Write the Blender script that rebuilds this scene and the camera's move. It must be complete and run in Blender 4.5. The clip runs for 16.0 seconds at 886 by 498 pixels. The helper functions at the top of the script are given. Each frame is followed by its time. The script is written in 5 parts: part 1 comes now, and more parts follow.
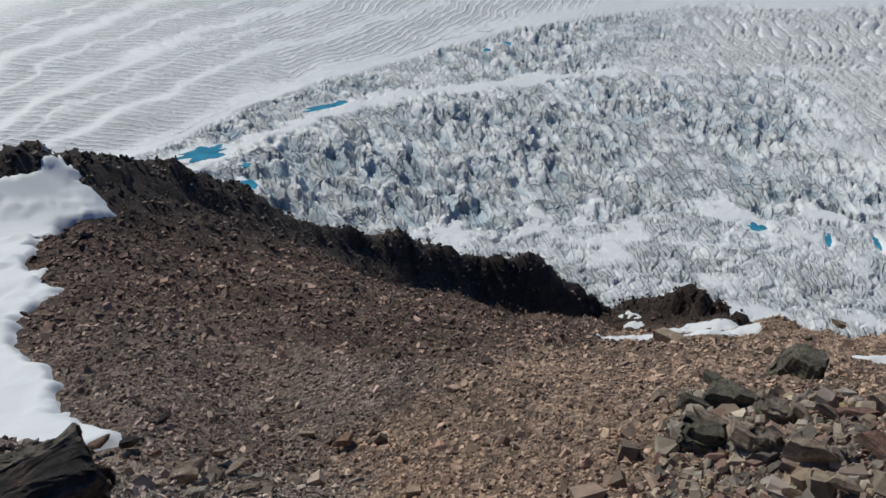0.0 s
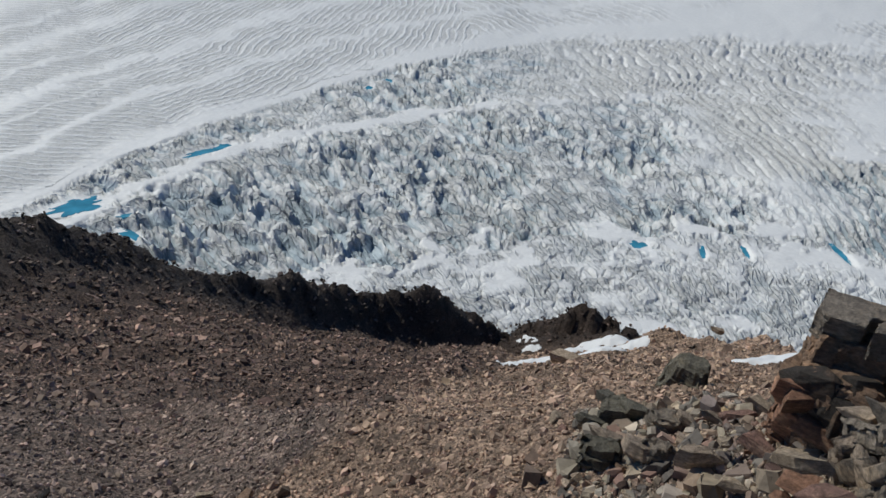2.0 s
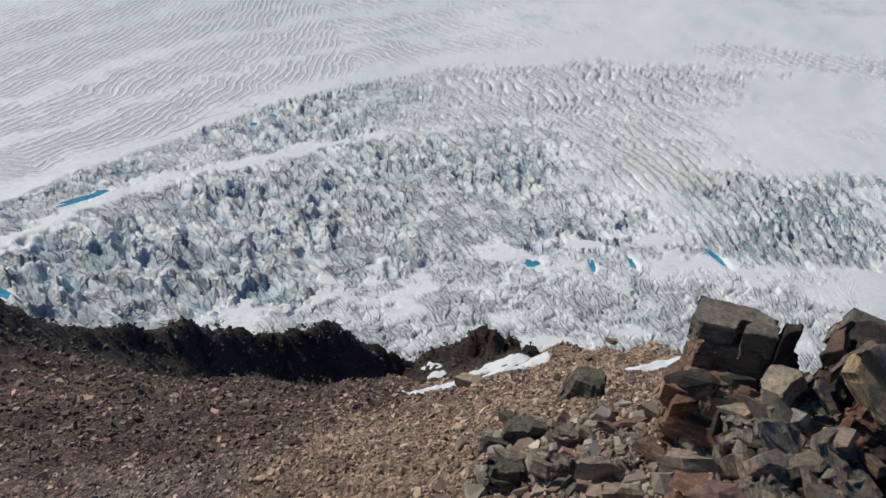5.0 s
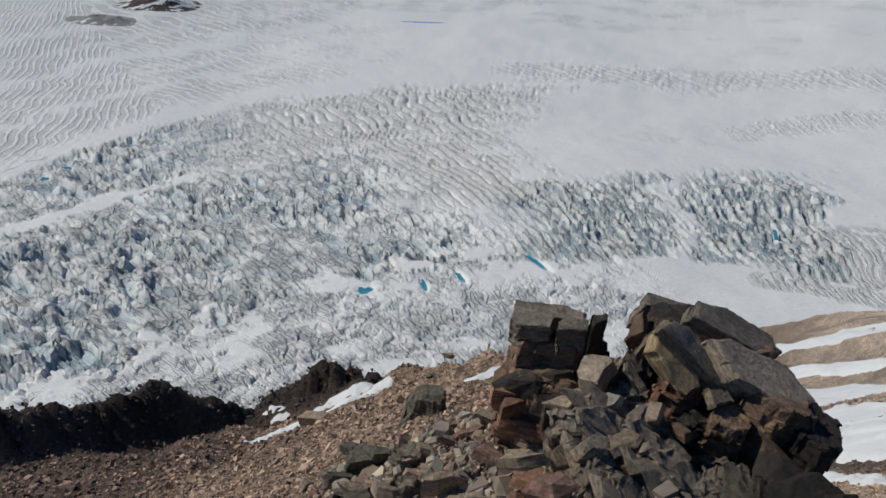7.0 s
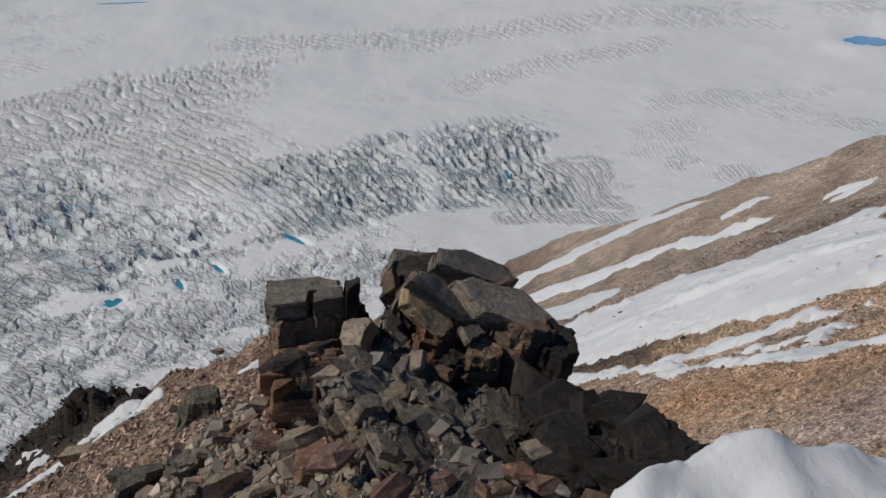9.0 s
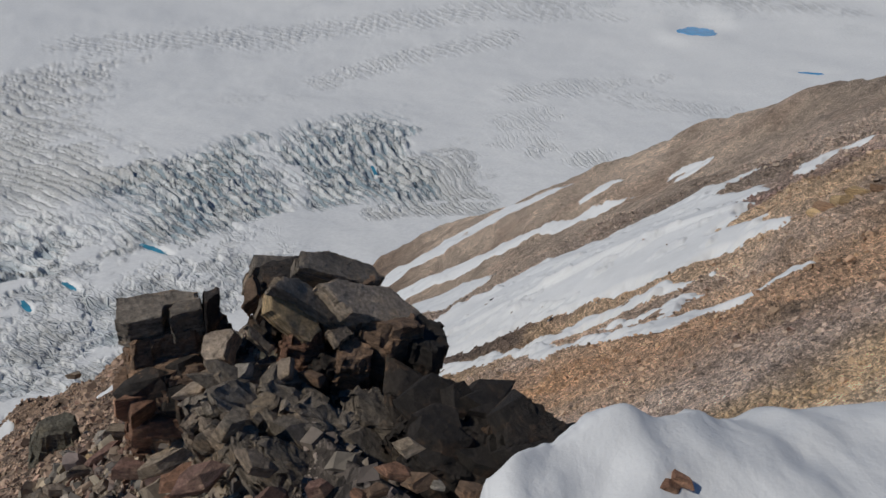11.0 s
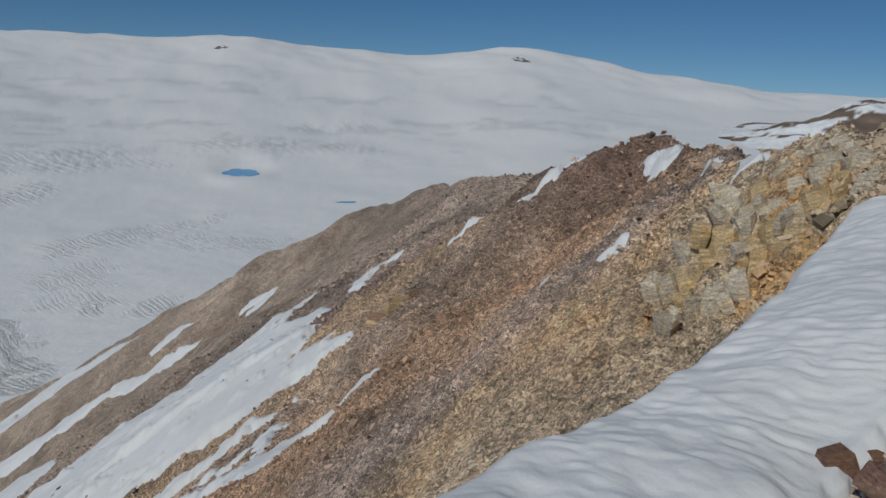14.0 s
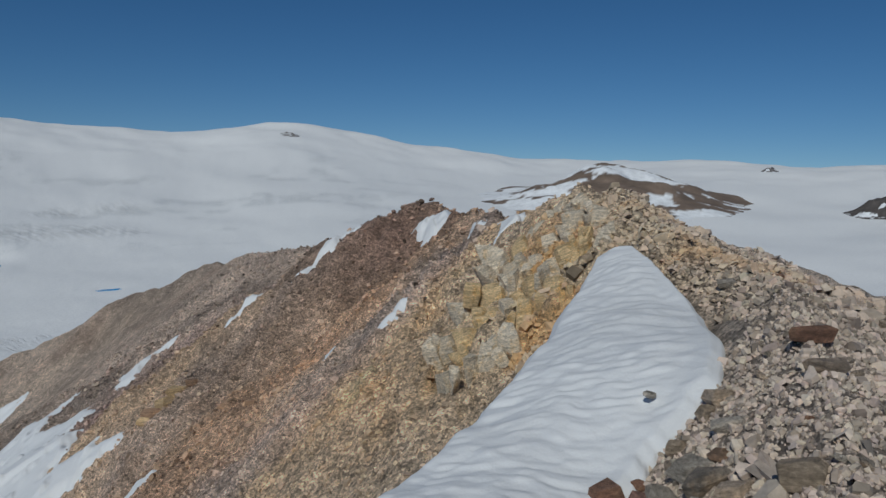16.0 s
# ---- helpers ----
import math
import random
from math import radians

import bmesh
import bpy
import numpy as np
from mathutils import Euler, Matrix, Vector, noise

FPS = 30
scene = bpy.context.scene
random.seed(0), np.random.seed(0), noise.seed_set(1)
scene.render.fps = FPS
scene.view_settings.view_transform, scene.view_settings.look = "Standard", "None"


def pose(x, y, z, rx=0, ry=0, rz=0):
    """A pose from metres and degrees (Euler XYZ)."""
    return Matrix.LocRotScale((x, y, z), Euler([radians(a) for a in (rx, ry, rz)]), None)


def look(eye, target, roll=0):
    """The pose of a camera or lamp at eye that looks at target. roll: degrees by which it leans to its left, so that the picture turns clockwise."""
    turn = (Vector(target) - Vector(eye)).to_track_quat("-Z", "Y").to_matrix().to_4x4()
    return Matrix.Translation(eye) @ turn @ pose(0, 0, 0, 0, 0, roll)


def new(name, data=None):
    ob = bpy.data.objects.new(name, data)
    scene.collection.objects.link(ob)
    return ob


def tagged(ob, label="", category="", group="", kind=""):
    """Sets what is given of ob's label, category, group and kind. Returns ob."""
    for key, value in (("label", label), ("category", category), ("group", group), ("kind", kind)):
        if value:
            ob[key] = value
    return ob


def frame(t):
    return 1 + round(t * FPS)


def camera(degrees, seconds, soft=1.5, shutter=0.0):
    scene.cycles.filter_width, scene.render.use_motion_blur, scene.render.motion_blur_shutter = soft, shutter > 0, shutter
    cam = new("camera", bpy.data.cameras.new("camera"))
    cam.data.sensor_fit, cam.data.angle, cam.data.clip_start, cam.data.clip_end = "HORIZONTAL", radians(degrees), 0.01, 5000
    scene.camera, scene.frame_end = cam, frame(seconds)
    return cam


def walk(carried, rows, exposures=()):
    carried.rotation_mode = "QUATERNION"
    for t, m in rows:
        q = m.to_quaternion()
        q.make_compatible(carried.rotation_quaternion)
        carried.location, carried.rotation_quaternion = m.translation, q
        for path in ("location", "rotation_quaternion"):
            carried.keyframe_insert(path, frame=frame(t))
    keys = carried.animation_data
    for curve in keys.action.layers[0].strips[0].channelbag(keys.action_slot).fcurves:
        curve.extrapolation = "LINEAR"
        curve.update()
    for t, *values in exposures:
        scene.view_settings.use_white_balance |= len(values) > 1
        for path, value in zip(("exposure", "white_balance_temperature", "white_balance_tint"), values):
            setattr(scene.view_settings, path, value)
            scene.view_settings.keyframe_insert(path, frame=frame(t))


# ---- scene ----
cam = camera(62.75, 16.0, soft=1.5)
# seconds, eye x, y, z in metres, then yaw, pitch and roll in degrees
PATH = [
    (0.0, -0.000, 0.000, -0.000, -0.00, -32.13, 2.65),
    (0.5, 0.021, 0.005, 0.002, -5.85, -31.64, 2.62),
    (1.0, 0.034, 0.006, 0.008, -9.22, -31.47, 2.36),
    (1.5, 0.041, 0.006, 0.016, -9.58, -30.57, 2.75),
    (2.0, 0.045, 0.006, 0.024, -9.41, -28.94, 3.30),
    (2.5, 0.048, 0.006, 0.032, -10.02, -27.67, 3.84),
    (3.0, 0.050, 0.004, 0.039, -10.53, -27.58, 3.68),
    (3.2, 0.052, 0.002, 0.042, -10.66, -27.44, 3.75),
    (5.3, 0.085, -0.040, 0.083, -19.84, -25.77, 2.87),
    (5.5, 0.091, -0.044, 0.084, -20.76, -25.46, 2.64),
    (6.0, 0.114, -0.051, 0.083, -24.06, -24.90, 2.30),
    (6.5, 0.140, -0.059, 0.079, -28.54, -24.39, 2.08),
    (7.0, 0.165, -0.071, 0.077, -32.96, -23.35, 2.28),
    (7.5, 0.188, -0.087, 0.075, -37.51, -24.30, 1.67),
    (8.0, 0.209, -0.107, 0.074, -44.08, -24.89, 1.63),
    (8.5, 0.226, -0.127, 0.074, -49.30, -25.32, 1.15),
    (8.7, 0.232, -0.132, 0.074, -51.27, -25.20, 0.73),
    (10.8, 0.301, -0.161, 0.076, -63.33, -25.72, 1.37),
    (11.0, 0.308, -0.166, 0.076, -64.90, -25.34, 1.31),
    (11.5, 0.326, -0.185, 0.077, -68.84, -24.34, 1.36),
    (12.0, 0.347, -0.210, 0.081, -72.91, -23.48, 0.42),
    (12.5, 0.373, -0.237, 0.087, -79.96, -21.61, 0.42),
    (13.0, 0.405, -0.261, 0.092, -89.88, -18.57, 2.10),
    (13.5, 0.438, -0.285, 0.097, -94.67, -15.99, 2.49),
    (14.0, 0.471, -0.307, 0.101, -99.06, -13.43, 2.63),
    (14.5, 0.495, -0.329, 0.103, -103.57, -11.72, 1.75),
    (15.0, 0.506, -0.350, 0.104, -107.29, -10.38, 1.57),
    (15.5, 0.509, -0.372, 0.106, -111.96, -8.75, 1.76),
    (16.0, 0.508, -0.391, 0.110, -116.23, -7.31, 1.02),
]
walk(cam, [(t, pose(x, y, z, 90 + pitch, 0, yaw) @ pose(0, 0, 0, 0, 0, roll)) for t, x, y, z, yaw, pitch, roll in PATH],
     exposures=[(0, -0.36, 6400, 5), (3.2, -0.32, 6450, 5), (5.5, -0.2, 6550, 6), (6.5, -0.24, 6500, 6), (7, -0.42, 6600, 6), (7.5, -0.60, 6650, 7), (8.0, -0.68, 6650, 7), (8.5, -0.62, 6650, 8), (11, -0.68, 6620, 8), (12.5, -0.72, 6450, 6), (13.0, -0.84, 6450, 6), (14.0, -0.86, 6350, 5), (14.5, -0.86, 6200, 4), (16, -0.84, 6150, 4)])

# ---- light ----
SUN_AZIMUTH, SUN_HEIGHT = -44.0, 44.0
world = bpy.data.worlds.new("sky")
scene.world = world
world.use_nodes = True
sky = world.node_tree.nodes.new("ShaderNodeTexSky")
sky.sky_type, sky.sun_disc = "NISHITA", False
sky.sun_elevation, sky.sun_rotation = radians(SUN_HEIGHT), radians(SUN_AZIMUTH)
sky.altitude, sky.air_density, sky.dust_density, sky.ozone_density = 2500, 1.0, 0.0, 4.0
back = world.node_tree.nodes["Background"]
# sky shifted to fit the view: pale rim below the ice cap's edge
lift, spot = world.node_tree.nodes.new("ShaderNodeMapping"), world.node_tree.nodes.new("ShaderNodeTexCoord")
lift.inputs["Location"].default_value = (0, 0, 0.07)
world.node_tree.links.new(spot.outputs["Generated"], lift.inputs["Vector"])
world.node_tree.links.new(lift.outputs["Vector"], sky.inputs["Vector"])
deep = world.node_tree.nodes.new("ShaderNodeHueSaturation")
deep.inputs["Saturation"].default_value = 1.2
world.node_tree.links.new(sky.outputs[0], deep.inputs["Color"])
world.node_tree.links.new(deep.outputs[0], back.inputs[0])
back.inputs[1].default_value = 0.087
sun = new("sun", bpy.data.lights.new("sun", "SUN"))
sun.data.energy, sun.data.angle, sun.data.color = 3.75, radians(0.55), (1.0, 0.945, 0.86)
SUN_WAY = Vector((math.sin(radians(SUN_AZIMUTH)) * math.cos(radians(SUN_HEIGHT)),
                  math.cos(radians(SUN_AZIMUTH)) * math.cos(radians(SUN_HEIGHT)), math.sin(radians(SUN_HEIGHT))))
sun.matrix_world = look(SUN_WAY * 500, (0, 0, 0))

# ---- materials ----
def material(name, rough=0.9):
    m = bpy.data.materials.new(name)
    m.use_nodes = True
    n, l = m.node_tree.nodes, m.node_tree.links
    p = n["Principled BSDF"]
    p.inputs["Roughness"].default_value = rough
    return m, n, l, p


def mapped(n, l, kind, scale, stretch=(1, 1, 1), **inputs):
    """A texture in object space, at features per metre."""
    co, mp, tex = n.new("ShaderNodeTexCoord"), n.new("ShaderNodeMapping"), n.new(kind)
    mp.inputs["Scale"].default_value = stretch
    l.new(co.outputs["Object"], mp.inputs["Vector"])
    l.new(mp.outputs["Vector"], tex.inputs["Vector"])
    tex.inputs["Scale"].default_value = scale
    for key, value in inputs.items():
        tex.inputs[key].default_value = value
    return tex


def times(n, l, a, b):
    """Colour a multiplied by colour or value b."""
    mix = n.new("ShaderNodeMix")
    mix.data_type, mix.blend_type = "RGBA", "MULTIPLY"
    mix.inputs["Factor"].default_value = 1.0
    l.new(a, mix.inputs[6])
    l.new(b, mix.inputs[7])
    return mix.outputs[2]


def ramp(n, l, value, *stops):
    r = n.new("ShaderNodeValToRGB")
    while len(r.color_ramp.elements) < len(stops):
        r.color_ramp.elements.new(0.5)
    for e, (at, c) in zip(r.color_ramp.elements, stops):
        e.position, e.color = at, (*c, 1) if len(c) == 3 else c
    l.new(value, r.inputs["Fac"])
    return r.outputs["Color"]


def bumped(n, l, p, heights, distance=0.02, strength=1.0, after=None):
    b = n.new("ShaderNodeBump")
    b.inputs["Strength"].default_value, b.inputs["Distance"].default_value = strength, distance
    l.new(heights, b.inputs["Height"])
    if after:
        l.new(after.outputs["Normal"], b.inputs["Normal"])
    l.new(b.outputs["Normal"], p.inputs["Normal"])
    return b


def grey(v):
    return (v, v, v)


def picked(n, l, socket, channel=0):
    """One channel of a colour socket: a cell's own even random number."""
    parts = n.new("ShaderNodeSeparateColor")
    l.new(socket, parts.inputs["Color"])
    return parts.outputs[channel]


def rock_ground_material():
    """Shattered rock and scree, coloured by the rock kinds laid on the ground as a colour attribute."""
    m, n, l, p = material("scree_ground", 0.95)
    at = n.new("ShaderNodeAttribute")
    at.attribute_name = "rock"
    chips = mapped(n, l, "ShaderNodeTexVoronoi", 34.0, (1, 1, 1.6), Randomness=1.0)
    stones = mapped(n, l, "ShaderNodeTexVoronoi", 14.0, (1, 1, 1.6), Randomness=1.0)
    big = mapped(n, l, "ShaderNodeTexVoronoi", 5.0, (1, 1, 1.6), Randomness=1.0)
    blocks = mapped(n, l, "ShaderNodeTexVoronoi", 1.7, (1, 1, 1.6), Randomness=1.0)
    grain = mapped(n, l, "ShaderNodeTexNoise", 1.3, Detail=9.0, Roughness=0.7)
    rubble = mapped(n, l, "ShaderNodeTexNoise", 7.0, Detail=9.0, Roughness=0.78)
    ledges = mapped(n, l, "ShaderNodeTexNoise", 0.45, Detail=10.0, Roughness=0.72)
    col = at.outputs["Color"]
    for cells_of, low, high in ((chips, 0.55, 1.50), (stones, 0.50, 1.56), (big, 0.68, 1.34), (blocks, 0.86, 1.12)):
        col = times(n, l, col, ramp(n, l, picked(n, l, cells_of.outputs["Color"]), (0.0, grey(low)), (1.0, grey(high))))
    col = times(n, l, col, ramp(n, l, grain.outputs["Fac"], (0.3, grey(0.74)), (0.5, grey(1.0)), (0.72, grey(1.28))))
    l.new(col, p.inputs["Base Color"])
    b = bumped(n, l, p, ledges.outputs["Fac"], 0.6, 0.4)
    b = bumped(n, l, p, picked(n, l, blocks.outputs["Color"], 1), 0.10, 0.5, b)
    b = bumped(n, l, p, picked(n, l, big.outputs["Color"], 1), 0.13, 0.9, b)
    b = bumped(n, l, p, picked(n, l, stones.outputs["Color"], 1), 0.075, 1.0, b)
    b = bumped(n, l, p, picked(n, l, chips.outputs["Color"], 1), 0.03, 1.0, b)
    bumped(n, l, p, rubble.outputs["Fac"], 0.12, 0.9, b)
    return m


def stone_material():
    m, n, l, p = material("loose_stone", 0.85)
    at = n.new("ShaderNodeAttribute")
    at.attribute_name = "rock"
    grain = mapped(n, l, "ShaderNodeTexNoise", 9.0, Detail=6.0, Roughness=0.65)
    wide = ramp(n, l, grain.outputs["Fac"], (0.3, grey(0.72)), (0.7, grey(1.25)))
    l.new(times(n, l, at.outputs["Color"], wide), p.inputs["Base Color"])
    bumped(n, l, p, grain.outputs["Fac"], 0.02, 0.7)
    return m


def mixed(n, l, a, b, factor):
    """Colour a turned into colour b by a factor socket; a and b are sockets or plain colours."""
    mix = n.new("ShaderNodeMix")
    mix.data_type = "RGBA"
    for socket, value in ((6, a), (7, b)):
        if isinstance(value, tuple):
            mix.inputs[socket].default_value = (*value, 1)
        else:
            l.new(value, mix.inputs[socket])
    l.new(factor, mix.inputs["Factor"])
    return mix.outputs[2]


def calc(n, l, kind, a, b=None, clamp=False):
    node = n.new("ShaderNodeMath")
    node.operation, node.use_clamp = kind, clamp
    for k, value in enumerate((a, b)):
        if isinstance(value, (int, float)):
            node.inputs[k].default_value = value
        elif value is not None:
            l.new(value, node.inputs[k])
    return node.outputs[0]


def ice_material():
    """Glacier: white old snow, bare dirty ice, blue depths with shade painted in, dark open cracks, and thin cracks
    filled with snow.
    """
    m, n, l, p = material("glacier_ice", 0.6)
    kinds, flows = n.new("ShaderNodeAttribute"), n.new("ShaderNodeAttribute")
    kinds.attribute_name, flows.attribute_name = "kinds", "flow"
    parts = n.new("ShaderNodeSeparateColor")
    l.new(kinds.outputs["Color"], parts.inputs["Color"])
    flat = n.new("ShaderNodeCombineXYZ")
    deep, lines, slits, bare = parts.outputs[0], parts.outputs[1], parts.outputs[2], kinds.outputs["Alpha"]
    place = n.new("ShaderNodeSeparateXYZ")
    l.new(flows.outputs["Vector"], place.inputs[0])
    for k in (0, 1):
        l.new(place.outputs[k], flat.inputs[k])

    def cracks(scale, wide):
        v = n.new("ShaderNodeTexVoronoi")
        v.feature = "DISTANCE_TO_EDGE"
        v.inputs["Scale"].default_value = scale
        l.new(flat.outputs[0], v.inputs["Vector"])
        return ramp(n, l, v.outputs["Distance"], (0.0, grey(1.0)), (wide, grey(0.0)))

    fine = mapped(n, l, "ShaderNodeTexNoise", 0.2, Detail=9.0, Roughness=0.74)
    wide = mapped(n, l, "ShaderNodeTexNoise", 0.022, Detail=8.0, Roughness=0.65)
    blotch = mapped(n, l, "ShaderNodeTexNoise", 0.045, Detail=7.0, Roughness=0.65)
    saw = calc(n, l, "ABSOLUTE", calc(n, l, "SUBTRACT", calc(n, l, "MULTIPLY", calc(n, l, "FRACT", place.outputs[2]), 2.0), 1.0))
    saw = calc(n, l, "ADD", saw, calc(n, l, "MULTIPLY", calc(n, l, "SUBTRACT", blotch.outputs["Fac"], 0.5), 0.7))
    saw = calc(n, l, "ADD", saw, calc(n, l, "MULTIPLY", calc(n, l, "SUBTRACT", wide.outputs["Fac"], 0.5), 0.9))
    thin = ramp(n, l, saw, (0.60, grey(0.0)), (0.78, grey(1.0)))
    white = ramp(n, l, fine.outputs["Fac"], (0.3, (0.77, 0.78, 0.78)), (0.65, (0.90, 0.905, 0.90)))
    dull = ramp(n, l, fine.outputs["Fac"], (0.32, (0.47, 0.48, 0.48)), (0.5, (0.61, 0.615, 0.605)), (0.66, (0.77, 0.77, 0.755)))
    share = calc(n, l, "MULTIPLY", calc(n, l, "MAXIMUM", bare, 0.12), ramp(n, l, wide.outputs["Fac"], (0.3, grey(1.0)), (0.68, grey(0.6))), True)
    col = mixed(n, l, white, dull, share)
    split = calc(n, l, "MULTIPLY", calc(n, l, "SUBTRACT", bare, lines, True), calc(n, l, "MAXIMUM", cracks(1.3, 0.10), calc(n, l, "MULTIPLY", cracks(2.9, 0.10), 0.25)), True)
    # blue ice in the hollows, darkened with depth: crevasse shade put into the colour
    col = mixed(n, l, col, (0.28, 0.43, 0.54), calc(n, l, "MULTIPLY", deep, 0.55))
    # splits and open cracks tinted ice blue and darkened, their inner shade painted in
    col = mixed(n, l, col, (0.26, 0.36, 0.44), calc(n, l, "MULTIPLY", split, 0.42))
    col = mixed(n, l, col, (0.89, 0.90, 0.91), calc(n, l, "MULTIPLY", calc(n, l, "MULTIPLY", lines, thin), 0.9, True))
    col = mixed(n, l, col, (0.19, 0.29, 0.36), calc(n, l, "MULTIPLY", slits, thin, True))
    l.new(col, p.inputs["Base Color"])
    h = calc(n, l, "MULTIPLY", fine.outputs["Fac"], calc(n, l, "MAXIMUM", bare, 0.10))
    h = calc(n, l, "SUBTRACT", h, calc(n, l, "MULTIPLY", calc(n, l, "MULTIPLY", thin, calc(n, l, "ADD", lines, slits)), 0.5))
    bumped(n, l, p, calc(n, l, "SUBTRACT", h, calc(n, l, "MULTIPLY", split, 0.7)), 2.6, 1.0)
    return m


def snow_material(name="old_snow", tint=(0.74, 0.75, 0.76)):
    m, n, l, p = material(name, 0.7)
    dirt = mapped(n, l, "ShaderNodeTexNoise", 0.7, Detail=8.0, Roughness=0.7)
    grain = mapped(n, l, "ShaderNodeTexNoise", 30.0, Detail=5.0, Roughness=0.6)
    col = ramp(n, l, dirt.outputs["Fac"], (0.3, [c * 0.9 for c in tint]), (0.6, tint))
    l.new(col, p.inputs["Base Color"])
    p.inputs["Subsurface Weight"].default_value = 0.0
    bumped(n, l, p, grain.outputs["Fac"], 0.01, 0.5)
    return m


def water_material(name, colour):
    m, n, l, p = material(name, 0.2)
    p.inputs["Specular IOR Level"].default_value = 0.2
    wave = mapped(n, l, "ShaderNodeTexNoise", 0.05, Detail=5.0)
    col = ramp(n, l, wave.outputs["Fac"], (0.35, [c * 0.75 for c in colour]), (0.7, [min(1, c * 1.25) for c in colour]))
    l.new(col, p.inputs["Base Color"])
    return m


GROUND, STONE, ICE = rock_ground_material(), stone_material(), ice_material()
SNOW, POOL, LAKE = snow_material(), water_material("meltwater", (0.06, 0.29, 0.43)), water_material("lake_water", (0.02, 0.34, 0.72))


# ---- landforms ----
def hash2(ix, iy, seed):
    h = (ix.astype(np.int64) * 374761393 + iy.astype(np.int64) * 668265263 + seed * 974634757) & 0xFFFFFFFF
    h = ((h ^ (h >> 13)) * 1274126177) & 0xFFFFFFFF
    h = ((h ^ (h >> 16)) * 2246822519) & 0xFFFFFFFF
    return ((h ^ (h >> 15)) & 0xFFFFFF) / 16777216.0


def vnoise(x, y, seed=0):
    """Smooth noise in -1..1 with features one unit apart."""
    ix, iy = np.floor(x), np.floor(y)
    fx, fy = x - ix, y - iy
    fx, fy = fx * fx * (3 - 2 * fx), fy * fy * (3 - 2 * fy)
    a, b = hash2(ix, iy, seed), hash2(ix + 1, iy, seed)
    c, d = hash2(ix, iy + 1, seed), hash2(ix + 1, iy + 1, seed)
    return 2 * (a + (b - a) * fx + (c - a) * fy + (a - b - c + d) * fx * fy) - 1


def fbm(x, y, octaves=4, seed=0, gain=0.5):
    total, amp = 0.0, 1.0
    for k in range(octaves):
        total = total + amp * vnoise(x * 2**k + 17.3 * k, y * 2**k - 9.1 * k, seed + k)
        amp *= gain
    return total


def cells(x, y, seed=0):
    """Cell noise: distance to the nearest seed, gap to the second nearest, and the cell's own random number."""
    ix, iy = np.floor(x), np.floor(y)
    f1, f2 = np.full(x.shape, 9.0), np.full(x.shape, 9.0)
    own = np.zeros(x.shape)
    for dx in (-1, 0, 1):
        for dy in (-1, 0, 1):
            cx, cy = ix + dx, iy + dy
            d = np.hypot(cx + hash2(cx, cy, seed) - x, cy + hash2(cx, cy, seed + 7) - y)
            nearer = d < f1
            f2 = np.where(nearer, f1, np.minimum(f2, d))
            own = np.where(nearer, hash2(cx, cy, seed + 13), own)
            f1 = np.where(nearer, d, f1)
    return f1, f2 - f1, own


def step(a, b, x):
    t = np.clip((x - a) / (b - a), 0, 1)
    return t * t * (3 - 2 * t)


def along(x, y, pts):
    """For a line of points in plan: the distance to it, the side (+1 to its left) and the place along it, counted in points."""
    best, side, place = np.full(x.shape, 1e9), np.zeros(x.shape), np.zeros(x.shape)
    for k in range(len(pts) - 1):
        (ax, ay), (bx, by) = pts[k][:2], pts[k + 1][:2]
        ux, uy = bx - ax, by - ay
        t = np.clip(((x - ax) * ux + (y - ay) * uy) / (ux * ux + uy * uy), 0, 1)
        d = np.hypot(x - ax - t * ux, y - ay - t * uy)
        near = d < best
        side = np.where(near, np.sign(ux * (y - ay) - uy * (x - ax)), side)
        place, best = np.where(near, k + t, place), np.where(near, d, best)
    return best, side, place


def ridge(x, y, pts, left, right, steep=0.0, width=0.0, soft=0.0):
    """Height of a ridge with a crest line and a slope to either side, steeper by `steep` over the first `width` metres."""
    top, slope = np.full(x.shape, -1e9), np.where(along(x, y, pts)[1] > 0, left, right)
    for k in range(len(pts) - 1):
        (ax, ay, az), (bx, by, bz) = pts[k], pts[k + 1]
        ux, uy = bx - ax, by - ay
        t = np.clip(((x - ax) * ux + (y - ay) * uy) / (ux * ux + uy * uy), 0, 1)
        d = np.hypot(np.hypot(x - ax - t * ux, y - ay - t * uy), soft) - soft
        top = np.maximum(top, az + t * (bz - az) - slope * d - steep * np.minimum(d, width))
    return top


def spur(x, y, pts, left, right, steep=0.0, width=0.0, ease=lambda place: 1.0, soft=0.0):
    """Height of a spur that runs down a slope: it falls off sideways from the nearest place on its crest line."""
    d, side, place = along(x, y, pts)
    top = np.interp(place, np.arange(len(pts)), [p[2] for p in pts])
    share, d = ease(place), np.hypot(d, soft) - soft
    return top - share * (np.where(side > 0, left, right) * d + steep * width * (1 - np.exp(-d / width))) - 0.9 * np.maximum(0, d - 15)


def fused(a, b, blend):
    """The higher of two heights, with the meeting line rounded over `blend` metres."""
    h = np.clip(0.5 + 0.5 * (a - b) / blend, 0, 1)
    return b + (a - b) * h + blend * h * (1 - h)


